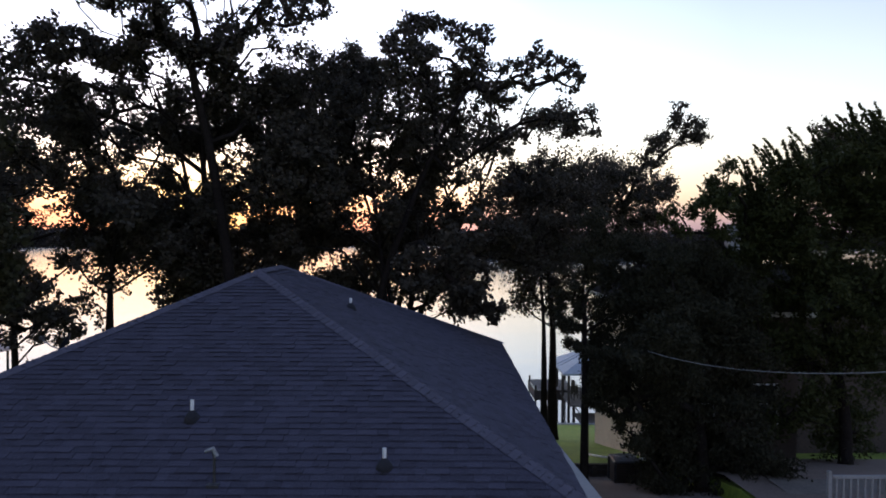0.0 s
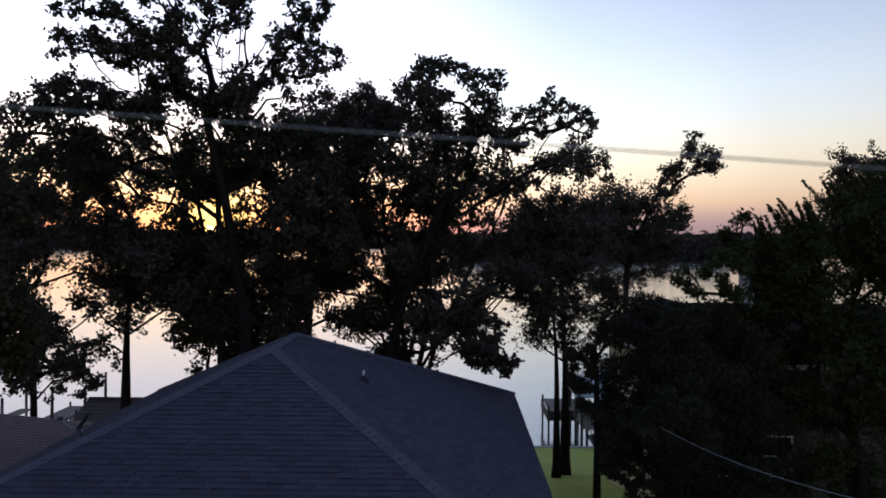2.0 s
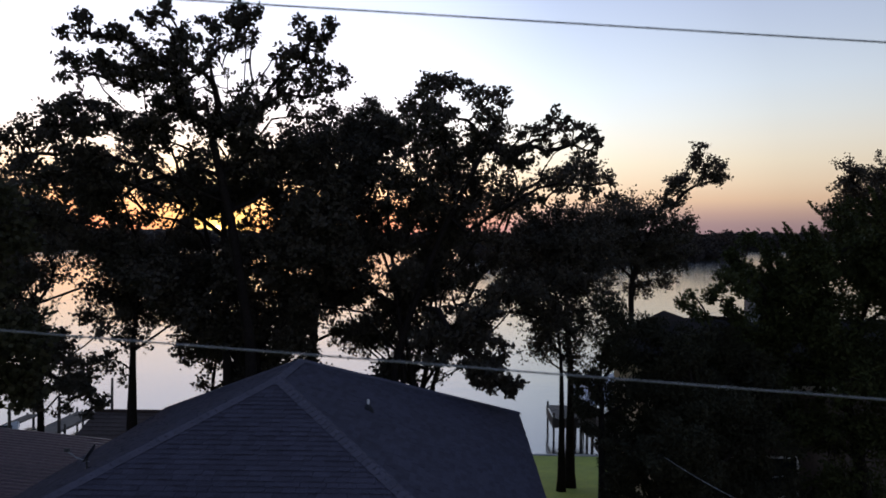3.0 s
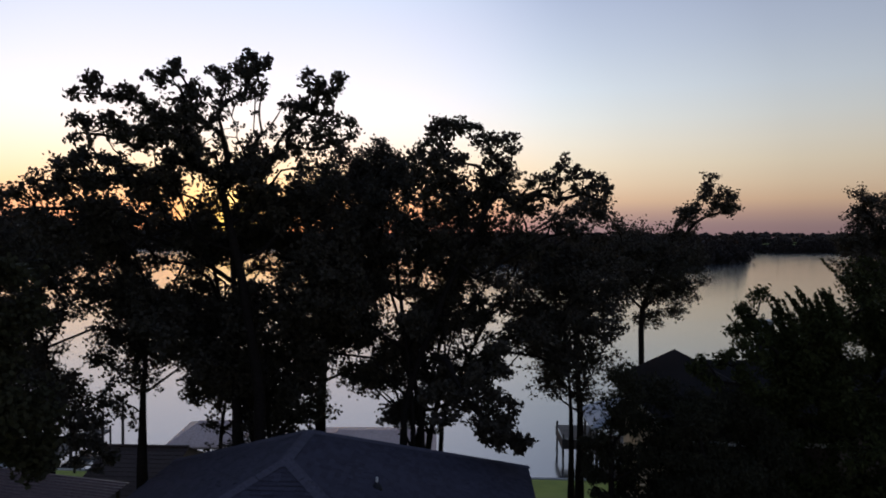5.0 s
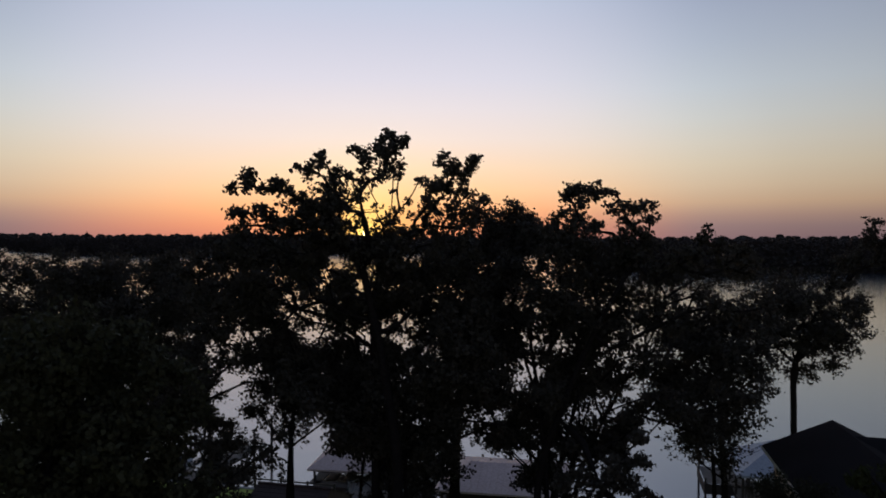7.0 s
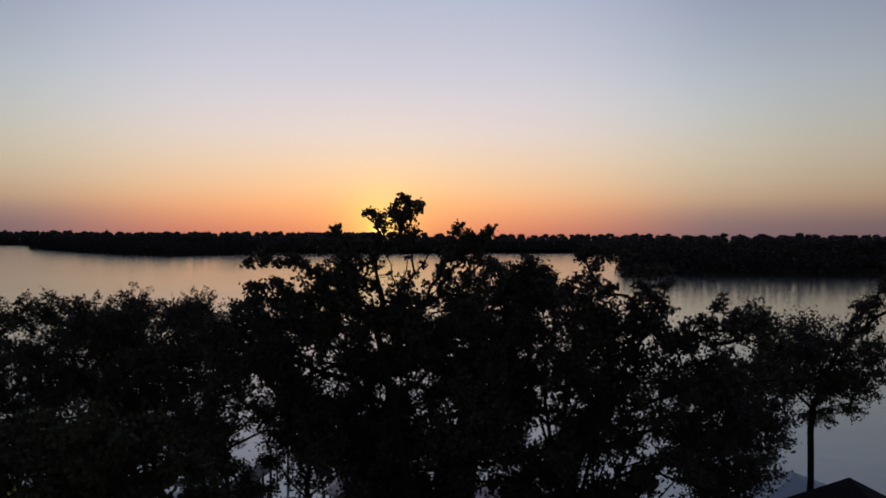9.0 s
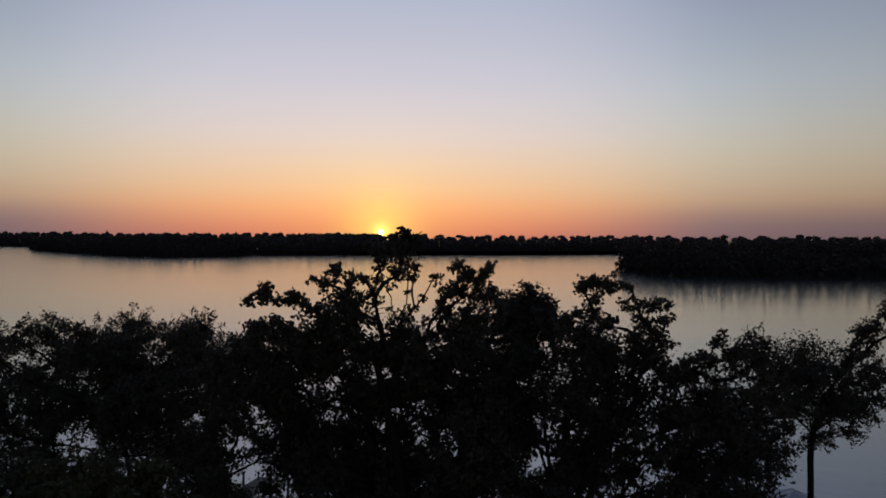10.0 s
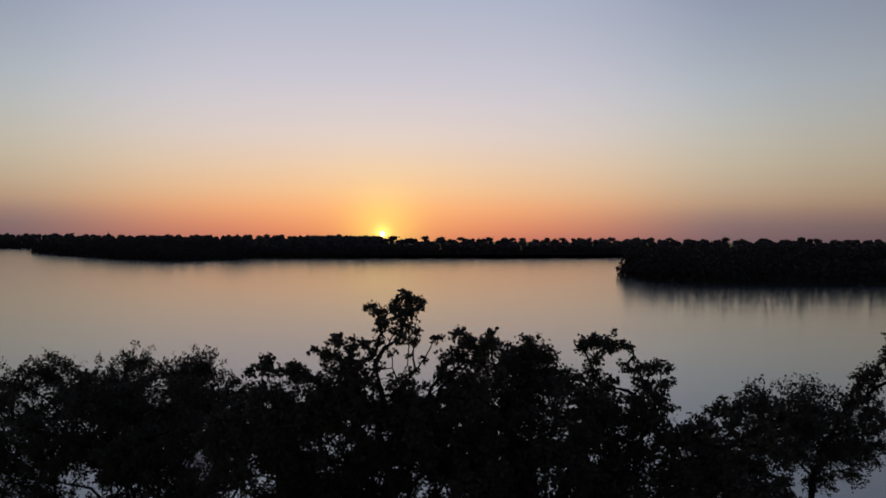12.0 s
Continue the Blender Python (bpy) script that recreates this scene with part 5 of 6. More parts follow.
# ---- main house ----
RX0, RX1, RY0, RY1 = -9.45, 1.87, 8.74, 22.11      # eaves
RIDGE_X, RIDGE_Y0, RIDGE_Y1 = -3.79, 14.40, 16.45
EAVE_Z, RIDGE_Z = 11.12, 13.75
SLOPE = math.atan2(RIDGE_Z - EAVE_Z, 5.66)
FLOOR_Z = 8.75


def shingle_piece(u0, u1, v0, depth, lift):
    """A tapered tab from u0 to u1, its lower edge at v0."""
    t = 0.015 + lift
    pts = [(u0, v0 + 0.03, 0.0), (u1, v0 + 0.03, 0.0), (u1, v0 + depth, 0.0), (u0, v0 + depth, 0.0), (u0, v0, t), (u1, v0, t), (u1, v0 + depth, 0.006), (u0, v0 + depth, 0.006)]
    return pts


TAB_FACES = [(4, 5, 6, 7), (0, 1, 5, 4), (1, 2, 6, 5), (3, 0, 4, 7)]


def build_main_house():
    house = thing("house", (RIDGE_X, 15.2, FLOOR_Z), "single-storey house with a hipped dark grey shingle roof", "house")
    off = -Vector(house.location)

    def under(bm, name, mat, parent=house, label=""):
        bmesh.ops.translate(bm, verts=bm.verts, vec=off)
        return part(name, bm, mat, parent, label)

    wx0, wx1, wy0, wy1, wt = RX0 + 0.5, RX1 - 0.5, RY0 + 0.5, RY1 - 0.5, EAVE_Z - 0.02
    for name, a, b in (("wall", (wx0, wy0, 5.5), (wx1, wy0 + 0.2, wt)), ("wall", (wx0, wy1 - 0.2, 5.5), (wx1, wy1, wt)),
                       ("wall", (wx0, wy0 + 0.2, 5.5), (wx0 + 0.2, wy1 - 0.2, wt)), ("wall", (wx1 - 0.2, wy0 + 0.2, 5.5), (wx1, wy1 - 0.2, wt))):
        under(box(bmesh.new(), a, b), name, SIDING)
    under(box(bmesh.new(), (RX0 + 0.03, RY0 + 0.03, EAVE_Z - 0.12), (RX1 - 0.03, RY1 - 0.03, EAVE_Z - 0.1)), "soffit", WHITE)
    for a, b in (((RX0, RY0, EAVE_Z - 0.19), (RX1, RY0 + 0.025, EAVE_Z - 0.005)), ((RX0, RY1 - 0.025, EAVE_Z - 0.19), (RX1, RY1, EAVE_Z - 0.005)),
                 ((RX0, RY0 + 0.025, EAVE_Z - 0.19), (RX0 + 0.025, RY1 - 0.025, EAVE_Z - 0.005)), ((RX1 - 0.025, RY0 + 0.025, EAVE_Z - 0.19), (RX1, RY1 - 0.025, EAVE_Z - 0.005))):
        under(box(bmesh.new(), a, b), "fascia", WHITE)
    bm = bmesh.new()
    c = [bm.verts.new(p) for p in ((RX0, RY0, EAVE_Z), (RX1, RY0, EAVE_Z), (RX1, RY1, EAVE_Z), (RX0, RY1, EAVE_Z), (RIDGE_X, RIDGE_Y0, RIDGE_Z), (RIDGE_X, RIDGE_Y1, RIDGE_Z))]
    for f in ((0, 1, 4), (1, 2, 5, 4), (2, 3, 5), (3, 0, 4, 5), (3, 2, 1, 0)):
        bm.faces.new([c[i] for i in f])
    roof = under(bm, "roof", DECKING, label="dark grey asphalt shingle hip roof")
    rng = random.Random(5)
    faces = [((RX0, RY0), (1, 0), (0, 1), RX1 - RX0, 0.0), ((RX1, RY0), (0, 1), (-1, 0), RY1 - RY0, 1.0),
             ((RX1, RY1), (-1, 0), (0, -1), RX1 - RX0, 0.0), ((RX0, RY1), (0, -1), (1, 0), RY1 - RY0, 1.0)]
    ROW, TAB = 0.127, 0.22
    rest = Heap()
    singles = []
    for fi, (o, du, dv, width, _) in enumerate(faces):
        U, V = Vector((*du, 0)), Vector((dv[0] * math.cos(SLOPE), dv[1] * math.cos(SLOPE), math.sin(SLOPE)))
        N = U.cross(V)
        O = Vector((*o, EAVE_Z)) + N * 0.002
        run = 5.66 / math.cos(SLOPE)
        for k in range(int(run / ROW)):
            v0 = k * ROW
            lo = v0 * math.cos(SLOPE) + 0.02
            hi = width - lo
            u = lo - TAB * ((0.5 if k % 2 else 0.0) + rng.choice((0, 0.16, 0.33)))
            while u < hi:
                w = TAB * rng.choice((0.7, 1.0, 1.0, 1.35))
                a, b = max(u, lo), min(u + w - 0.003, hi)
                u += w
                if b - a < 0.04:
                    continue
                pts = [O + U * p[0] + V * p[1] + N * p[2] for p in shingle_piece(a, b, v0, ROW + 0.03, rng.choice((0.001, 0.004, 0.008, 0.013)))]
                if fi == 0 and 4 <= k < 19 and 3.9 < a < 9.2 and len(singles) < 300:
                    singles.append(pts)
                else:
                    rest.add([p + off for p in pts], TAB_FACES)
    field = rest.mesh("shingle_field", SHINGLE, roof)
    field["kind"] = "stuff"
    for pts in singles:
        me = bpy.data.meshes.new("shingle")
        at = sum(pts, Vector()) / 8
        me.from_pydata([tuple(p - at) for p in pts], [], TAB_FACES)
        ob = link_mesh("shingle", me, SHINGLE_ONE, roof)
        ob.location = at + off
    # cap shingles over hips and ridge
    cap = bpy.data.meshes.new("cap_shingle")
    cap.from_pydata([(-0.14, 0, -0.055), (0, 0, 0.012), (0.14, 0, -0.055), (-0.14, 0.19, -0.065), (0, 0.19, 0.0), (0.14, 0.19, -0.065), (-0.14, 0, -0.07), (0, 0, -0.004), (0.14, 0, -0.07)], [],
                    [(0, 1, 4, 3), (1, 2, 5, 4), (6, 7, 1, 0), (7, 8, 2, 1)])
    cap.materials.append(CAP_LIT)
    lines = [((RX0, RY0, EAVE_Z), (RIDGE_X, RIDGE_Y0, RIDGE_Z)), ((RX1, RY0, EAVE_Z), (RIDGE_X, RIDGE_Y0, RIDGE_Z)),
             ((RX1, RY1, EAVE_Z), (RIDGE_X, RIDGE_Y1, RIDGE_Z)), ((RX0, RY1, EAVE_Z), (RIDGE_X, RIDGE_Y1, RIDGE_Z)), ((RIDGE_X, RIDGE_Y0, RIDGE_Z), (RIDGE_X, RIDGE_Y1, RIDGE_Z))]
    for a, b in lines:
        a, b = Vector(a), Vector(b)
        d = (b - a).normalized()
        side = d.cross(Vector((0, 0, 1))).normalized()
        up = side.cross(d)
        for k in range(int((b - a).length / 0.145)):
            p = a + d * (k * 0.145) + up * 0.045 + off
            ob = new("cap_shingle", cap)
            ob.parent = roof
            ob.matrix_local = Matrix(((side.x, d.x, up.x, p.x), (side.y, d.y, up.y, p.y), (side.z, d.z, up.z, p.z), (0, 0, 0, 1)))
    bm = bmesh.new()
    v = [(1.9, 8.8, 10.93), (2.42, 8.8, 10.72), (2.0, 12.3, 10.9), (1.9, 12.3, 10.93)]
    top = [bm.verts.new(p) for p in v]
    low = [bm.verts.new((p[0], p[1], p[2] - 0.03)) for p in v]
    bm.faces.new(top)
    bm.faces.new(low[::-1])
    for a in range(4):
        bm.faces.new((top[a], low[a], low[(a + 1) % 4], top[(a + 1) % 4]))
    under(bm, "side_awning", DIMMED_WHITE, label="white metal awning under the eave")
    return house


HOUSE = build_main_house()


def vent_pipe(x, y, z, height):
    """A plumbing vent: pipe in a flashing boot on the slope."""
    v = thing("vent_pipe", (x, y, z), "white plastic vent pipe in a black boot on the roof", "vent pipe", "roof vents")
    heap = Heap()
    heap.tube([(0, 0, -0.1), (0, 0, height)], [0.027, 0.027], 14, cap=False)
    heap.tube([(0, 0, height), (0, 0, height - 0.12)], [0.022, 0.022], 14, cap=True)
    heap.mesh("pipe", PVC, v, smooth=False)
    heap = Heap()
    heap.tube([(0, 0, -0.08), (0, 0, 0.03), (0, 0, 0.12)], [0.14, 0.1, 0.032], 16)
    heap.mesh("boot", RUBBER, v, smooth=True)
    return v


def roof_z(x, y):
    return RIDGE_Z - math.tan(SLOPE) * max(0.0, abs(x - RIDGE_X), RIDGE_Y0 - y, y - RIDGE_Y1)


for x, y, h in ((-3.66, 10.2, 0.27), (-0.77, 9.32, 0.25), (-1.99, 15.11, 0.22)):
    vent_pipe(x, y, roof_z(x, y) + 0.02, h)


def satellite_dish(x, y, turn):
    d = thing("satellite_dish", (x, y, roof_z(x, y) + 0.015), "small grey satellite dish on a bent mast, seen edge-on", "satellite dish")
    d.rotation_euler = (0, 0, turn)
    heap = Heap()
    heap.tube([(0, 0, -0.05), (0, 0, 0.2), (0.03, 0.02, 0.36)], [0.022, 0.022, 0.022], 8)
    heap.mesh("mast", DARK_METAL, d)
    bm = bmesh.new()
    box(bm, (-0.07, -0.09, -0.05), (0.07, 0.09, 0.0), 0.005)
    part("foot", bm, DARK_METAL, d)
    heap = Heap()
    ring = [(0.0, 0.09), (0.1, 0.075), (0.19, 0.03), (0.235, 0.0), (0.24, -0.012), (0.19, 0.015), (0.1, 0.06), (0.0, 0.075)]
    sides = 24
    verts, faces = [], []
    for r, h in ring:
        for k in range(sides):
            a = 2 * math.pi * k / sides
            verts.append(Vector((h * 0.8 + 0.06 + 0.6 * r * math.sin(a), r * math.cos(a), 0.42 + r * math.sin(a))))
    for i in range(len(ring) - 1):
        for k in range(sides):
            faces.append((i * sides + k, i * sides + (k + 1) % sides, (i + 1) * sides + (k + 1) % sides, (i + 1) * sides + k))
    heap.add(verts, faces)
    heap.mesh("reflector", DARK_METAL, d, smooth=True)
    heap = Heap()
    heap.tube([(0.06, 0, 0.18), (-0.25, 0, 0.3), (-0.5, 0, 0.5)], [0.02, 0.02, 0.02], 6)
    heap.mesh("feed_arm", GREY_METAL, d)
    bm = bmesh.new()
    box(bm, (-0.56, -0.05, 0.48), (-0.44, 0.05, 0.58), 0.01)
    part("receiver", bm, DARK_METAL, d)
    return d


satellite_dish(-7.3, 13.4, radians(12)).scale = (0.72, 0.72, 0.72)


def roof_mast(x, y):
    """A bare antenna mast with a bent head."""
    d = thing("roof_mast", (x, y, roof_z(x, y)), "bare grey dish mast with an empty bracket on the shingles", "mast")
    heap = Heap()
    heap.tube([(0, 0, -0.05), (0, 0, 0.34), (-0.02, 0.02, 0.42)], [0.02, 0.02, 0.02], 8)
    heap.mesh("mast", DARK_METAL, d)
    heap = Heap()
    heap.tube([(0.03, 0, 0.36), (-0.02, 0, 0.46), (-0.12, 0, 0.42)], [0.03, 0.034, 0.02], 8)
    heap.mesh("bracket", GREY_METAL, d)
    bm = bmesh.new()
    box(bm, (-0.08, -0.1, -0.03), (0.08, 0.1, 0.015), 0.005)
    part("foot", bm, DARK_METAL, d)


roof_mast(-2.96, 9.05)


# ---- neighbouring buildings ----
def ribbed_roof(heap, o, u, v, width, length, pitch=0.24, h=0.035):
    """Ribbed sheet metal: o corner, u across the ribs, v along them."""
    o, u, v = Vector(o), Vector(u).normalized(), Vector(v).normalized()
    n = u.cross(v).normalized()
    if n.z < 0:
        n = -n
    prof = []
    k = 0.0
    while k < width - 0.01:
        for a, z in ((0.0, 0.0), (pitch * 0.62, 0.0), (pitch * 0.72, h), (pitch * 0.9, h)):
            if k + a < width:
                prof.append((k + a, z))
        k += pitch
    prof.append((width, 0.0))
    verts, faces = [], []
    for a, z in prof:
        verts += [o + u * a + n * z, o + u * a + v * length + n * z]
    m = len(prof)
    for a, z in prof:
        verts += [o + u * a + n * (z - 0.012), o + u * a + v * length + n * (z - 0.012)]
    for i in range(m - 1):
        faces.append((2 * i, 2 * i + 2, 2 * i + 3, 2 * i + 1))
        faces.append((2 * m + 2 * i, 2 * m + 2 * i + 1, 2 * m + 2 * i + 3, 2 * m + 2 * i + 2))
        faces.append((2 * i, 2 * m + 2 * i, 2 * m + 2 * i + 2, 2 * i + 2))
        faces.append((2 * i + 1, 2 * i + 3, 2 * m + 2 * i + 3, 2 * m + 2 * i + 1))
    heap.add(verts, faces)


def carport():
    """Open shelter with a ribbed roof falling towards the house."""
    x0, x1, y0, y1, z0, z1 = -24.0, -13.2, 17.0, 26.6, 9.75, 8.75
    c = thing("carport", ((x0 + x1) / 2, (y0 + y1) / 2, land(0, 21)), "open carport with a weathered ribbed metal roof", "carport")
    off = -Vector(c.location)
    heap = Heap()
    ribbed_roof(heap, Vector((x0, y0, z0)) + off, (0, 1, 0), (x1 - x0, 0, z1 - z0), y1 - y0, math.hypot(x1 - x0, z1 - z0), 0.27, 0.05)
    heap.mesh("roof", RED_METAL, c, "ribbed metal roof sheet")
    for x in (x0 + 0.3, x1 - 0.3):
        for y in (y0 + 0.3, (y0 + y1) / 2, y1 - 0.3):
            zt = z0 + (z1 - z0) * (x - x0) / (x1 - x0) - 0.15
            bm = bmesh.new()
            box(bm, Vector((x - 0.06, y - 0.06, land(x, y) - 0.2)) + off, Vector((x + 0.06, y + 0.06, zt)) + off, 0.008)
            part("post", bm, POLE_WOOD, c)
    for x in (x0 + 0.3, x1 - 0.3):
        zt = z0 + (z1 - z0) * (x - x0) / (x1 - x0) - 0.15
        bm = bmesh.new()
        box(bm, Vector((x - 0.05, y0 + 0.05, zt)) + off, Vector((x + 0.05, y1 - 0.05, zt + 0.12)) + off, 0.008)
        part("beam", bm, POLE_WOOD, c)


carport()


def hip_building(name, label, category, x0, x1, y0, y1, ground_z, eave, ridge, wall_mat, roof_mat, inset=None, over=0.4, along="x", shaded_front=None):
    """Walls and a hipped roof; the ridge runs along x or y."""
    h = thing(name, ((x0 + x1) / 2, (y0 + y1) / 2, ground_z), label, category)
    off = -Vector(h.location)
    t = 0.18
    for a, b in (((x0, y0), (x1, y0 + t)), ((x0, y1 - t), (x1, y1)), ((x0, y0 + t), (x0 + t, y1 - t)), ((x1 - t, y0 + t), (x1, y1 - t))):
        bm = bmesh.new()
        box(bm, Vector((*a, ground_z - 0.6)) + off, Vector((*b, eave - 0.03)) + off)
        part("wall", bm, shaded_front if shaded_front and a == (x0, y0) and b[0] == x1 else wall_mat, h)
    ex0, ex1, ey0, ey1 = x0 - over, x1 + over, y0 - over, y1 + over
    if along == "x":
        i = (ey1 - ey0) / 2 if inset is None else inset
        r = [(ex0 + i, (ey0 + ey1) / 2, ridge), (ex1 - i, (ey0 + ey1) / 2, ridge)]
        order = ((0, 1, 5, 4), (1, 2, 5), (2, 3, 4, 5), (3, 0, 4), (3, 2, 1, 0))
    else:
        i = (ex1 - ex0) / 2 if inset is None else inset
        r = [((ex0 + ex1) / 2, ey0 + i, ridge), ((ex0 + ex1) / 2, ey1 - i, ridge)]
        order = ((0, 1, 4), (1, 2, 5, 4), (2, 3, 5), (3, 0, 4, 5), (3, 2, 1, 0))
    bm = bmesh.new()
    c = [bm.verts.new(Vector(p) + off) for p in ((ex0, ey0, eave), (ex1, ey0, eave), (ex1, ey1, eave), (ex0, ey1, eave), *r)]
    for f in order:
        bm.faces.new([c[k] for k in f])
    roof = part("roof", bm, roof_mat, h)
    for a, b in (((ex0, ey0), (ex1, ey0 + 0.03)), ((ex0, ey1 - 0.03), (ex1, ey1)), ((ex0, ey0 + 0.03), (ex0 + 0.03, ey1 - 0.03)), ((ex1 - 0.03, ey0 + 0.03), (ex1, ey1 - 0.03))):
        bm = bmesh.new()
        box(bm, Vector((*a, eave - 0.16)) + off, Vector((*b, eave - 0.004)) + off)
        part("fascia", bm, WHITE if wall_mat is BEIGE else DARK_METAL, h)
    return h, off, roof


def low_building():
    """Outbuilding under a low gable roof of lapped brown sheets."""
    x0, x1, y0, y1, eave, ridge = -17.05, -13.19, 28.6, 35.4, 7.0, 8.4
    mid, ground_z = 32.2, land(0, 32)
    h = thing("shed", ((x0 + x1) / 2, mid, ground_z), "low outbuilding with a brown gabled metal roof", "shed")
    off = -Vector(h.location)
    for a, b in (((x0 + 0.4, y0 + 0.4), (x1 - 0.4, y0 + 0.58)), ((x0 + 0.4, y1 - 0.58), (x1 - 0.4, y1 - 0.4)), ((x0 + 0.4, y0 + 0.58), (x0 + 0.58, y1 - 0.58)), ((x1 - 0.58, y0 + 0.58), (x1 - 0.4, y1 - 0.58))):
        bm = bmesh.new()
        box(bm, Vector((*a, ground_z - 1.2)) + off, Vector((*b, eave - 0.02)) + off)
        part("wall", bm, BROWN_BRICK, h)
    bm = bmesh.new()
    c = [bm.verts.new(Vector(p) + off) for p in ((x0, y0, eave), (x1, y0, eave), (x1, y1, eave), (x0, y1, eave), (x0, mid, ridge), (x1, mid, ridge))]
    for f in ((0, 1, 5, 4), (2, 3, 4, 5), (0, 4, 3), (1, 2, 5), (3, 2, 1, 0)):
        bm.faces.new([c[k] for k in f])
    roof = part("roof", bm, BROWN_ROOF, h)
    rows = 13
    for ya in (y0, y1):
        slope = math.atan2(ridge - eave, mid - ya)
        for k in range(rows):
            t = k / rows
            at = Vector(((x0 + x1) / 2, ya + (mid - ya) * (t + 0.5 / rows), eave + (ridge - eave) * (t + 0.5 / rows) + 0.03)) + off
            turn = Matrix.Translation(at) @ Matrix.Rotation(slope if ya < mid else slope, 4, "X")
            bm = bmesh.new()
            d = abs(mid - ya) / rows / math.cos(slope) * 0.54
            box(bm, (-(x1 - x0) / 2 - 0.05, -d, -0.012), ((x1 - x0) / 2 + 0.05, d, 0.012), 0.004, turn @ Matrix.Rotation(-0.05 if ya < mid else 0.05, 4, "X"))
            part("roof_sheet", bm, BROWN_ROOF, roof)
    heap = Heap()
    heap.tube([Vector((x0 - 0.05, mid, ridge + 0.04)) + off, Vector((x1 + 0.05, mid, ridge + 0.04)) + off], [0.09, 0.09], 6)
    heap.mesh("ridge_cap", BROWN_ROOF, roof)


low_building()


def neighbour_house():
    # front wall of the beige house painted dark for the shade behind the evergreen
    h, off, roof = hip_building("neighbour_house", "beige house with a dark shingle roof behind trees", "house", 6.8, 11.2, 22.0, 31.0, 5.6, 12.2, 13.5, BEIGE, GREY_ROOF, inset=0.3, along="y", shaded_front=BROWN_BRICK)
    # lower wing towards the east
    for a, b in (((11.2, 25.8), (19.0, 26.0)), ((11.2, 32.0), (19.0, 32.2)), ((18.8, 26.0), (19.0, 32.0))):
        bm = bmesh.new()
        box(bm, Vector((*a, 5.0)) + off, Vector((*b, 11.7)) + off)
        part("wall", bm, BROWN_BRICK, h)
    bm = bmesh.new()
    c = [bm.verts.new(Vector(p) + off) for p in ((9.02, 25.4, 11.9), (19.4, 25.4, 11.9), (19.4, 32.6, 11.9), (9.02, 32.6, 11.9), (9.02, 29.0, 13.42), (17.4, 29.0, 13.42))]
    for f in ((0, 1, 5, 4), (1, 2, 5), (2, 3, 4, 5), (3, 0, 4), (3, 2, 1, 0)):
        bm.faces.new([c[k] for k in f])
    part("wing_roof", bm, GREY_ROOF, h)
    # windows on the wall towards the drive
    for x, z in ((7.6, 8.6), (9.6, 8.6)):
        fr = bmesh.new()
        for a, b in (((x, 21.95, z), (x + 0.06, 22.0, z + 1.3)), ((x + 0.94, 21.95, z), (x + 1.0, 22.0, z + 1.3)), ((x + 0.06, 21.95, z), (x + 0.94, 22.0, z + 0.06)), ((x + 0.06, 21.95, z + 1.24), (x + 0.94, 22.0, z + 1.3)), ((x + 0.06, 21.96, z + 0.62), (x + 0.94, 22.0, z + 0.68))):
            box(fr, Vector(a) + off, Vector(b) + off)
        win = part("window", fr, WHITE, h)
        pn = bmesh.new()
        box(pn, Vector((x + 0.06, 21.975, z + 0.06)) + off, Vector((x + 0.94, 21.99, z + 1.24)) + off)
        part("pane", pn, GLASS_DARK, win)
    # boxed chimney on the ridge
    bm = bmesh.new()
    box(bm, Vector((11.77, 28.7, 12.9)) + off, Vector((12.28, 29.3, 15.00)) + off, 0.02)
    ch = part("chimney", bm, DIMMED_WHITE, h, "grey-white boxed chimney")
    bm = bmesh.new()
    box(bm, Vector((11.72, 28.66, 15.00)) + off, Vector((12.33, 29.34, 15.06)) + off, 0.01)
    part("chimney_cap", bm, GREY_METAL, ch)


neighbour_house()


def air_conditioner(x, y):
    z = land(x, y)
    a = thing("air_conditioner", (x, y, z), "grey outdoor air conditioner unit on a pad", "air conditioner")
    bm = bmesh.new()
    box(bm, (-0.5, -0.5, -0.25), (0.5, 0.5, 0.06), 0.01)
    part("pad", bm, CONCRETE, a)
    bm = bmesh.new()
    box(bm, (-0.38, -0.38, 0.06), (0.38, 0.38, 0.14), 0.03)
    box(bm, (-0.38, -0.38, 0.76), (0.38, 0.38, 0.84), 0.03)
    for sx in (-1, 1):
        for sy in (-1, 1):
            box(bm, (sx * 0.36 - 0.03, sy * 0.36 - 0.03, 0.14), (sx * 0.36 + 0.03, sy * 0.36 + 0.03, 0.76))
    part("case", bm, DARK_METAL, a)
    bm = bmesh.new()
    for k in range(9):
        z1 = 0.18 + k * 0.065
        box(bm, (-0.35, -0.35, z1), (0.35, 0.35, z1 + 0.018))
    part("louvre", bm, DARK_METAL, a)
    heap = Heap()
    for r in (0.1, 0.18, 0.26, 0.33):
        pts = [(r * math.cos(q * math.pi / 10), r * math.sin(q * math.pi / 10), 0.855) for q in range(21)]
        heap.tube(pts, [0.008] * 21, 4)
    heap.mesh("fan_guard", GREY_METAL, a)


air_conditioner(5.15, 19.6)


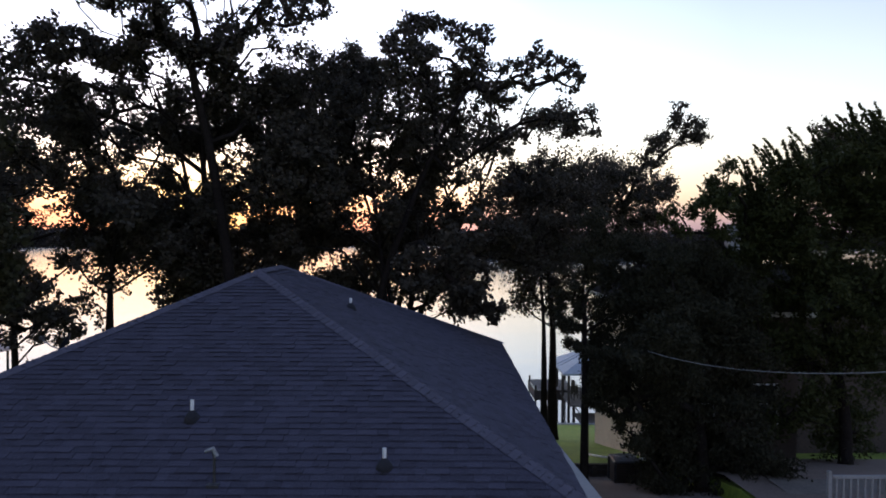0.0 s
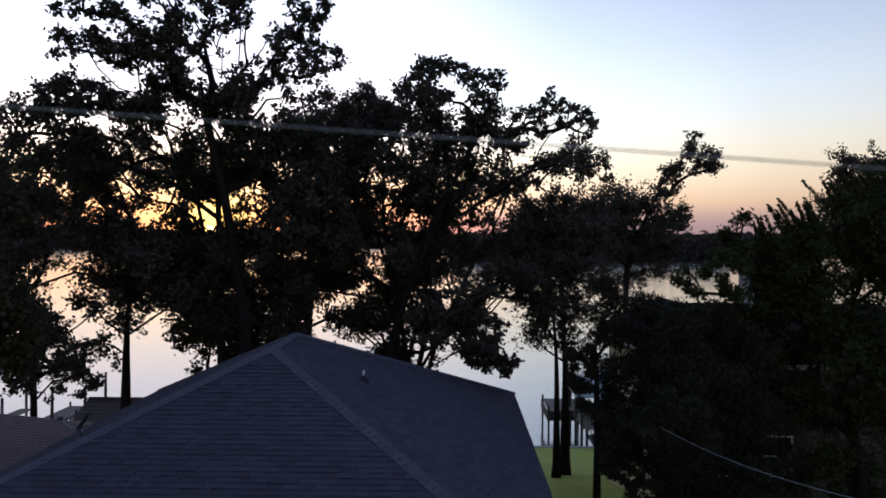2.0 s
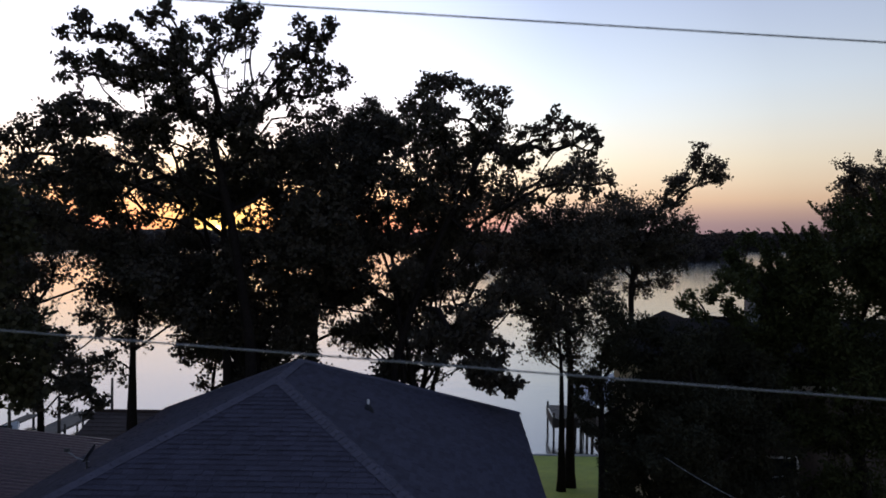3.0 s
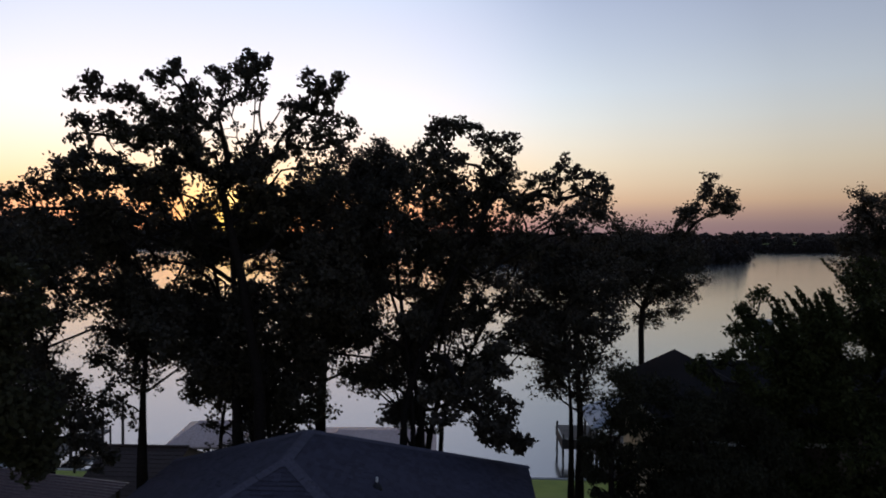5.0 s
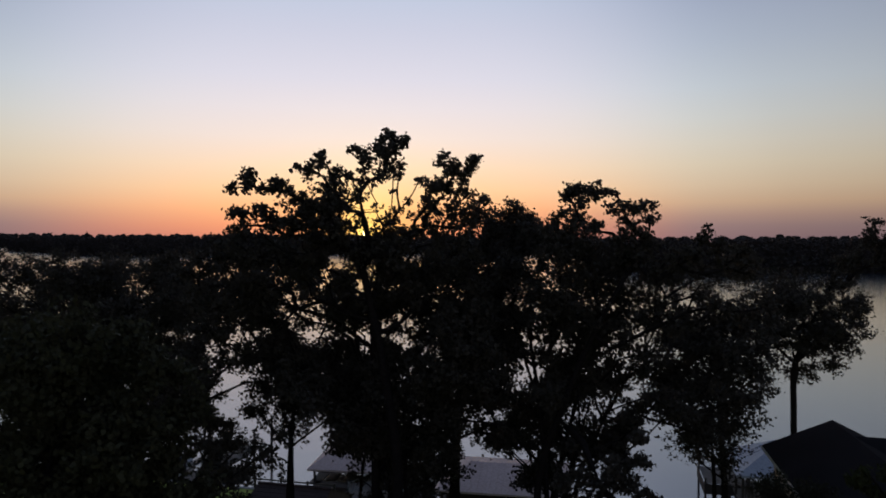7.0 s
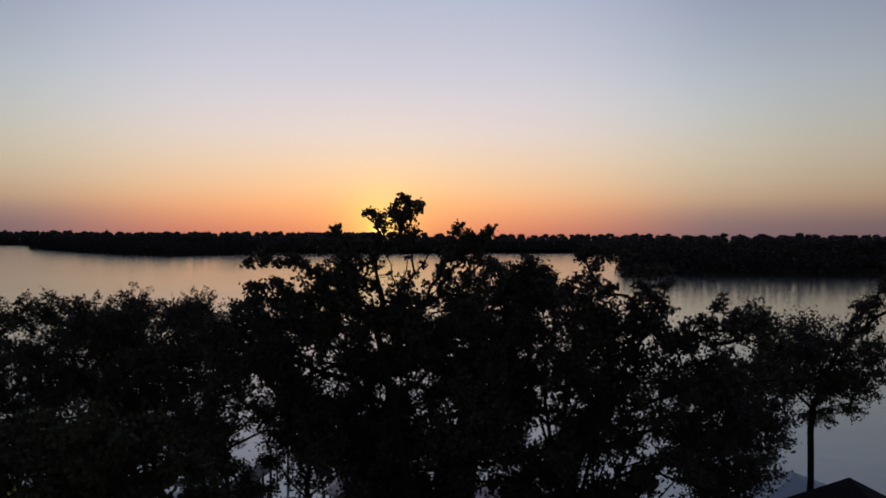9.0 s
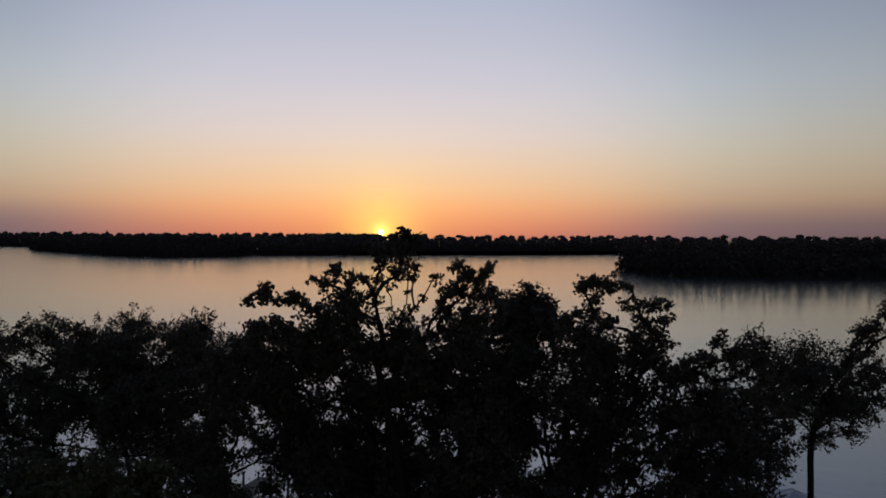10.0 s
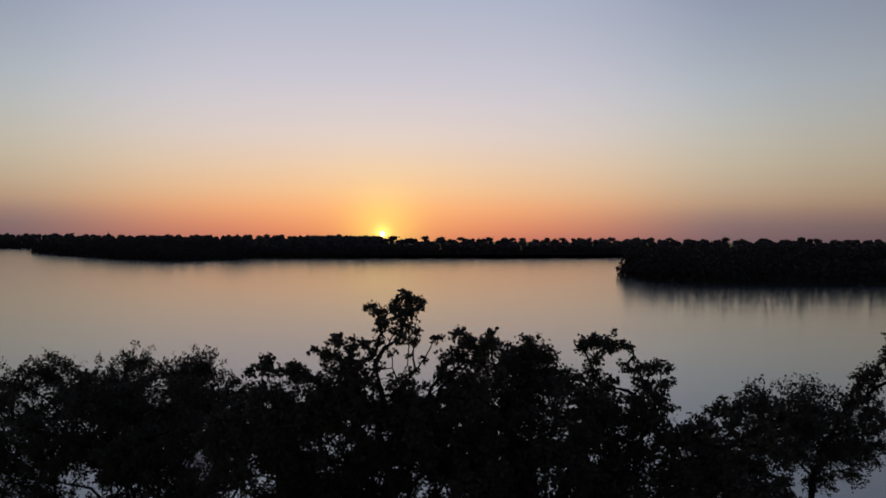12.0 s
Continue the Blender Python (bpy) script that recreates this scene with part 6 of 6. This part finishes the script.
def timber_wall():
    """Stacked dark timbers that hold the lawn above the drive."""
    f = thing("retaining_wall", (4.45, 20.92, land(0, 20.92) - 0.5), "low retaining wall of stacked dark timbers", "retaining wall")
    for k in range(4):
        bm = bmesh.new()
        dx = 0.05 * math.sin(k * 2.3)
        box(bm, (-2.35 + dx, -0.1 + 0.012 * k, -0.1 + k * 0.16), (2.3 + dx, 0.08, 0.05 + k * 0.16), 0.012)
        part("timber", bm, POLE_WOOD, f)
    for x in (-1.7, 0.1, 1.8):
        bm = bmesh.new()
        box(bm, (x - 0.06, -0.2, -0.3), (x + 0.06, -0.11, 0.5), 0.012)
        part("post", bm, POLE_WOOD, f)


timber_wall()


def garden_hose():
    pts = [(4.75, 23.2), (4.95, 22.6), (5.1, 22.1), (5.35, 21.7), (5.75, 21.45), (6.2, 21.35), (6.45, 21.5)]
    heap = Heap()
    heap.tube([(x, y, land(x, y) + 0.14) for x, y in pts], [0.035] * 7, 8)
    tagged(heap.mesh("drain_hose", PVC, smooth=True), "white flexible drain hose lying on the lawn", "hose")


garden_hose()


def driveway():
    heap = Heap()
    ys = [-19, -5, 5, 10, 14, 16.5, 18, 19.5, 20.8]
    for y in ys:
        w = 0.25 * noise.noise((y * 0.4, 2.0, 0))
        for x in (2.3 + w, 3.4, 4.6, 5.8 - w, 6.7):
            heap.v.append((x, y, land(x, y) + 0.16))
    for j in range(len(ys) - 1):
        for i in range(4):
            heap.f.append((j * 5 + i, j * 5 + i + 1, j * 5 + 6 + i, j * 5 + 5 + i))
    tagged(heap.mesh("driveway", DIRT), "packed brown dirt drive between the houses", "driveway", kind="structure")
    # brown patch over the lawn, added to darken the ground here
    heap = Heap()
    ys = [8, 12, 15, 17, 19, 21.6]
    for y in ys:
        for x in (6.9, 9.0, 12.0, 15.0, 18.0 + 0.6 * noise.noise((y, 5.0, 0))):
            heap.v.append((x, y, land(x, y) + 0.15))
    for j in range(len(ys) - 1):
        for i in range(4):
            heap.f.append((j * 5 + i, j * 5 + i + 1, j * 5 + 6 + i, j * 5 + 5 + i))
    tagged(heap.mesh("side_yard", DIRT), "brown ground patch beside the neighbouring house", "yard", kind="structure")


driveway()


def porch():
    p = thing("porch", (9.6, 14.9, land(0, 14)), "small wooden porch with a white baluster railing and post", "porch")
    bm = bmesh.new()
    box(bm, (-1.85, -0.95, -0.1), (1.85, 1.6, 0.12), 0.01)
    part("floor", bm, DOCK_WOOD, p)
    for x in (-1.8, 1.8):
        bm = bmesh.new()
        box(bm, (x - 0.04, -0.94, 0.12), (x + 0.04, -0.86, 1.16), 0.01)
        part("post", bm, DIMMED_WHITE, p)
    for z in (0.2, 1.0):
        bm = bmesh.new()
        box(bm, (-1.74, -0.93, z), (1.74, -0.87, z + 0.07), 0.008)
        part("rail", bm, DIMMED_WHITE, p)
    for k in range(24):
        x = -1.66 + k * 0.1445
        bm = bmesh.new()
        box(bm, (x - 0.018, -0.918, 0.27), (x + 0.018, -0.882, 1.0))
        part("baluster", bm, DIMMED_WHITE, p)


porch()


# ---- docks and boathouses ----
def boathouse(label, cx, cy, w, d, eave, ridge, mat, turn=0.0, inset=1.8, walls=False, deck=0.6, dark_back=True):
    b = thing("boathouse", (cx, cy, 0.0), label, "boathouse", "boathouses on the lake")
    b.rotation_euler = (0, 0, turn)
    x0, x1, y0, y1 = -w / 2, w / 2, -d / 2, d / 2
    bm = bmesh.new()
    o = 0.5
    ex0, ex1, ey0, ey1 = x0 - o, x1 + o, y0 - o, y1 + o
    c = [bm.verts.new(p) for p in ((ex0, ey0, eave), (ex1, ey0, eave), (ex1, ey1, eave), (ex0, ey1, eave), (ex0 + inset, 0, ridge), (ex1 - inset, 0, ridge),
                                   (ex0, ey0, eave - 0.14), (ex1, ey0, eave - 0.14), (ex1, ey1, eave - 0.14), (ex0, ey1, eave - 0.14))]
    for f in ((0, 1, 5, 4), (1, 2, 5), (2, 3, 4, 5), (3, 0, 4), (0, 6, 7, 1), (1, 7, 8, 2), (2, 8, 9, 3), (3, 9, 6, 0), (9, 8, 7, 6)):
        bm.faces.new([c[k] for k in f])
    roof = part("roof", bm, mat, b, "pale ribbed metal roof")
    n = int((ex1 - ex0 - 2 * inset) / 0.45)
    for s in (-1, 1):
        for k in range(n + 1):
            x = ex0 + inset + (ex1 - ex0 - 2 * inset) * k / max(1, n)
            heap = Heap()
            heap.tube([(x, s * ey1, eave + 0.02), (x, 0, ridge + 0.02)], [0.025, 0.025], 4)
            heap.mesh("rib", mat, roof)
    for x in (x0, 0, x1):
        for y in (y0, y1):
            heap = Heap()
            heap.tube([(x, y, -2.2), (x, y, eave - 0.1)], [0.11, 0.1], 8)
            heap.mesh("post", POLE_WOOD, b)
    for y in (y0, y1):
        bm = bmesh.new()
        box(bm, (x0, y - 0.07, eave - 0.34), (x1, y + 0.07, eave - 0.14), 0.01)
        part("beam", bm, POLE_WOOD, b)
    bm = bmesh.new()
    for a, e in (((x0, y0 - 0.5), (x1, y0 + 0.6)), ((x0 - 0.5, y0), (x0 + 0.5, y1)), ((x1 - 0.5, y0), (x1 + 0.5, y1))):
        box(bm, (*a, deck - 0.05), (*e, deck + 0.08), 0.01)
    if deck > 1:
        box(bm, (x0 + 0.5, y0 + 0.6, deck - 0.05), (x1 - 0.5, y1, deck + 0.06))
    part("deck", bm, DOCK_WOOD, b)
    if dark_back:
        # dark panel added to stand for the shade under the roof
        bm = bmesh.new()
        box(bm, (x0, y1 - 0.3, deck + 0.08), (x1, y1 - 0.18, eave - 0.34))
        part("shade_panel", bm, BROWN_BRICK, b)
    if walls:
        # screen in dark siding, the shade below the eave put into its colour
        bm = bmesh.new()
        box(bm, (x0 + 0.3, y0 + 0.2, deck + 0.08), (0.2, y0 + 0.32, eave - 0.34))
        part("screen_wall", bm, BROWN_BRICK, b)
    return b


boathouse("open boathouse with a pale ribbed metal hip roof", -20.8, 57.0, 5.6, 6.5, 1.95, 3.0, PALE_METAL, 0.1)
boathouse("boathouse with a pale metal roof and a plank screen", -7.6, 55.0, 9.0, 7.5, 2.05, 3.0, PALE_METAL, 0.05, 2.2, True)
boathouse("white boathouse with a pale metal roof over the water", -42.0, 58.0, 8.0, 6.0, 4.6, 5.9, PALE_METAL, 0.0, 1.5, dark_back=False)


def dock(label, x, y, length, width, z, seed, railing=True, bench=False):
    d = thing("dock", (x, y, z), label, "dock", "docks")
    rng = random.Random(seed)
    n = int(length / 0.16)
    bm = bmesh.new()
    for k in range(n):
        dz = rng.uniform(-0.006, 0.006)
        box(bm, (-width / 2, k * 0.16, -0.04 + dz), (width / 2, k * 0.16 + 0.145, dz))
    p = part("plank_deck", bm, DOCK_WOOD, d)
    for s in (-1, 1):
        bm = bmesh.new()
        box(bm, (s * width * 0.46 - 0.04, 0, -0.24), (s * width * 0.46 + 0.04, length, -0.05), 0.008)
        part("joist", bm, DOCK_WOOD, d)
        m = max(2, int(length / 2.6) + 1)
        for k in range(m):
            yy = 0.1 + (length - 0.2) * k / (m - 1)
            heap = Heap()
            heap.tube([(s * width * 0.5, yy, -z - 2.2), (s * width * 0.5, yy, 1.05 if railing else 0.35)], [0.09, 0.085], 8)
            heap.mesh("piling", POLE_WOOD, d)
        if railing:
            for h in (0.5, 0.98):
                bm = bmesh.new()
                box(bm, (s * width * 0.5 - 0.03, 0, h), (s * width * 0.5 + 0.03, length, h + 0.09), 0.006)
                part("rail", bm, DOCK_WOOD, d)
    return d


dock("wooden dock with a railing over the water", 11.2, 50.3, 4.2, 1.8, 0.75, 3)
swim = dock("raised swim platform with a dark skirt on pilings", 9.2, 57.0, 4.2, 3.1, 2.0, 4, railing=False)
for a, e in (((-1.62, -0.1), (1.62, -0.04)), ((-1.68, -0.1), (-1.62, 4.2))):
    bm = bmesh.new()
    box(bm, (*a, -0.85), (*e, -0.05), 0.01)
    part("skirt_board", bm, POLE_WOOD, swim)
dock("narrow wooden dock leading to a boathouse", -14.5, 50.0, 12.0, 1.6, 0.95, 5, railing=False)
boathouse("boat shelter with a pale hip roof beside a dock", 12.3, 55.6, 5.4, 5.4, 4.2, 5.9, BLUE_METAL, math.pi / 2, 2.8, deck=1.75, dark_back=False)


def deck_chair(x, y, turn):
    c = thing("deck_chair", (x, y, 1.83), "dark slatted deck chair on the boat shelter's floor", "chair", "deck chairs")
    c.rotation_euler = (0, 0, turn)
    for sx in (-0.27, 0.27):
        for sy, h in ((-0.25, 0.58), (0.25, 1.0)):
            bm = bmesh.new()
            box(bm, (sx - 0.03, sy - 0.03, 0), (sx + 0.03, sy + 0.03, h), 0.006)
            part("leg", bm, POLE_WOOD, c)
        bm = bmesh.new()
        box(bm, (sx - 0.045, -0.3, 0.58), (sx + 0.045, 0.3, 0.61), 0.006)
        part("armrest", bm, POLE_WOOD, c)
    for k in range(5):
        bm = bmesh.new()
        box(bm, (-0.24, -0.26 + k * 0.105, 0.38), (0.24, -0.17 + k * 0.105, 0.41), 0.004)
        part("seat_slat", bm, POLE_WOOD, c)
    for k in range(4):
        bm = bmesh.new()
        box(bm, (-0.22 + k * 0.115, 0.24, 0.42), (-0.13 + k * 0.115, 0.27, 1.0), 0.004)
        part("back_slat", bm, POLE_WOOD, c)


for x, y, turn in ((10.4, 54.3, 0.3), (11.4, 54.6, -0.2), (12.6, 54.2, 0.1), (10.9, 56.9, 1.9)):
    deck_chair(x, y, turn)


def stair_rail(x, y, z, turn, label):
    """White railing: sloping stair rail with balusters, then a level run."""
    r = thing("railing", (x, y, z), label, "railing", "dock railings")
    r.rotation_euler = (0, 0, turn)
    for x0, x1, z0, z1 in ((0.0, 1.8, 0.0, 0.9), (1.8, 3.6, 0.9, 0.9)):
        for h in (0.12, 0.85):
            heap = Heap()
            heap.tube([(x0, 0, z0 + h), (x1, 0, z1 + h)], [0.045, 0.045], 6)
            heap.mesh("rail", DIMMED_WHITE, r)
        for k in range(7):
            t = (k + 0.5) / 7
            a = (x0 + (x1 - x0) * t, 0, z0 + (z1 - z0) * t + 0.12)
            heap = Heap()
            heap.tube([a, (a[0], 0, a[2] + 0.73)], [0.022, 0.022], 5)
            heap.mesh("baluster", DIMMED_WHITE, r)
    for px, h in ((0.0, 0.95), (1.8, 1.85), (3.6, 1.85)):
        bm = bmesh.new()
        box(bm, (px - 0.06, -0.06, -0.1), (px + 0.06, 0.06, h), 0.01)
        part("post", bm, DIMMED_WHITE, r)


def bank_railing(x0, x1, y, posts):
    """Dark posts and rails along the top of the seawall."""
    r = thing("bank_railing", (x0, y, land(x0, y)), "dark wooden post railing along the top of the bank", "railing", "dock railings")
    for k in range(posts):
        x = (x1 - x0) * k / (posts - 1)
        bm = bmesh.new()
        box(bm, (x - 0.07, -0.07, -0.2), (x + 0.07, 0.07, 1.2), 0.012)
        part("post", bm, POLE_WOOD, r)
    for z in (0.5, 1.0):
        bm = bmesh.new()
        box(bm, (0, -0.03, z), (x1 - x0, 0.03, z + 0.1), 0.008)
        part("rail", bm, POLE_WOOD, r)


bank_railing(-28.5, -19.8, 49.2, 5)
dock("wooden landing between the lawn and the boathouses", -17.0, 49.6, 4.6, 5.2, 1.1, 9, railing=False)
stair_rail(-19.2, 50.6, 1.1, 0.15, "white painted stair railing on the boathouse landing")
stair_rail(-18.6, 52.4, 1.1, 0.05, "white painted railing at the landing's far edge")


def storage_box(x, y, z, w, label):
    b = thing("dock_box", (x, y, z), label, "storage box", "dock boxes")
    bm = bmesh.new()
    box(bm, (-w / 2, -0.35, 0.0), (w / 2, 0.35, 0.55), 0.03)
    part("body", bm, DIMMED_WHITE, b)
    bm = bmesh.new()
    box(bm, (-w / 2 - 0.04, -0.39, 0.555), (w / 2 + 0.04, 0.39, 0.64), 0.03)
    part("lid", bm, WHITE, b)


storage_box(-15.4, 51.0, 1.1, 1.3, "white plastic storage box on the dock")
storage_box(-15.2, 53.0, 1.1, 0.9, "small white storage box on the dock")
dock("wooden dock with tall mooring piles", -33.0, 50.0, 11.0, 2.0, 1.0, 7, railing=False)


def mooring_post(x, y, h):
    p = Heap()
    p.tube([(0, 0, -2.4), (0, 0, h * 0.6), (0.02, 0.01, h)], [0.13, 0.12, 0.1], 9)
    ob = p.mesh("mooring_post", POLE_WOOD, smooth=True)
    ob.location = (x, y, 0)
    tagged(ob, "dark wooden mooring post standing in the lake", "mooring post", "mooring posts")


for x, y, h in ((-34.6, 52.5, 3.6), (-34.4, 56.0, 3.2), (-31.6, 54.0, 3.9), (-31.4, 58.5, 3.3), (-30.4, 60.0, 4.2)):
    mooring_post(x, y, h)


def motor_boat(x, y, turn):
    b = thing("motor_boat", (x, y, 0.0), "white motor boat moored beside a dock", "boat")
    b.rotation_euler = (0, 0, turn)
    heap = Heap()
    secs = 10
    prof = 7
    verts, faces = [], []
    for i in range(secs + 1):
        t = i / secs
        w = 1.05 * (1 - max(0.0, t - 0.45) ** 2.0 * 3.2)
        top = 0.75 + 0.35 * t * t
        keel = -0.25 + 0.55 * max(0.0, t - 0.6) ** 1.5 * 2.0
        for k in range(prof):
            a = -1 + 2 * k / (prof - 1)
            verts.append(Vector((a * max(w, 0.03), -2.6 + 5.4 * t, keel + (top - keel) * abs(a) ** 1.7)))
    for i in range(secs):
        for k in range(prof - 1):
            faces.append((i * prof + k, i * prof + k + 1, (i + 1) * prof + k + 1, (i + 1) * prof + k))
    faces.append(tuple(range(prof)))
    heap.add(verts, faces)
    heap.mesh("hull", WHITE, b, smooth=True)
    bm = bmesh.new()
    box(bm, (-0.85, -2.4, 0.3), (0.85, 1.2, 0.36), 0.02)
    part("cockpit_floor", bm, DOCK_WOOD, b)
    bm = bmesh.new()
    box(bm, (-0.7, 0.3, 0.9), (0.7, 0.36, 1.35), 0.02, Matrix.Translation((0, 0, 0)))
    part("windscreen", bm, GLASS_DARK, b)
    bm = bmesh.new()
    box(bm, (-0.3, -2.95, 0.1), (0.3, -2.55, 1.15), 0.08)
    part("outboard_motor", bm, DARK_METAL, b)


motor_boat(-36.6, 54.5, radians(8))


# ---- poles and cables ----
def utility_pole(x, y, top, label):
    z = land(x, y)
    p = thing("utility_pole", (x, y, z), label, "utility pole", "utility poles")
    heap = Heap()
    heap.tube([(0, 0, -0.5), (0, 0, (top - z) * 0.5), (0, 0, top - z)], [0.16, 0.14, 0.11], 12)
    heap.mesh("pole", POLE_WOOD, p, smooth=True)
    bm = bmesh.new()
    box(bm, (-0.06, -0.9, top - z - 0.5), (0.06, 0.9, top - z - 0.38), 0.01)
    part("crossarm", bm, POLE_WOOD, p)
    return p


utility_pole(-22.0, 2.0, 19.4, "tall wooden utility pole carrying cables")
utility_pole(6.0, 2.0, 17.5, "wooden utility pole carrying cables")


def cable(label, a, b, sag, r):
    pts = []
    a, b = Vector(a), Vector(b)
    for i in range(41):
        t = i / 40
        pts.append(a.lerp(b, t) - Vector((0, 0, sag * 4 * t * (1 - t))))
    heap = Heap()
    heap.tube(pts, [r] * 41, 8)
    ob = heap.mesh("power_cable", CABLE, smooth=True)
    tagged(ob, label, "cable", "overhead cables")


cable("grey overhead cable strung between poles", (-22.0, 1.95, 18.08), (6.0, 1.95, 15.966), 0.09, 0.0028)
cable("thin grey overhead cable strung between poles", (-22.0, 2.16, 19.047), (6.0, 2.16, 17.062), 0.09, 0.0028)
cable("slack service cable running from a pole into the evergreens", (6.0, 1.9, 14.96), (4.34, 14.77, 12.09), 0.631, 0.007)
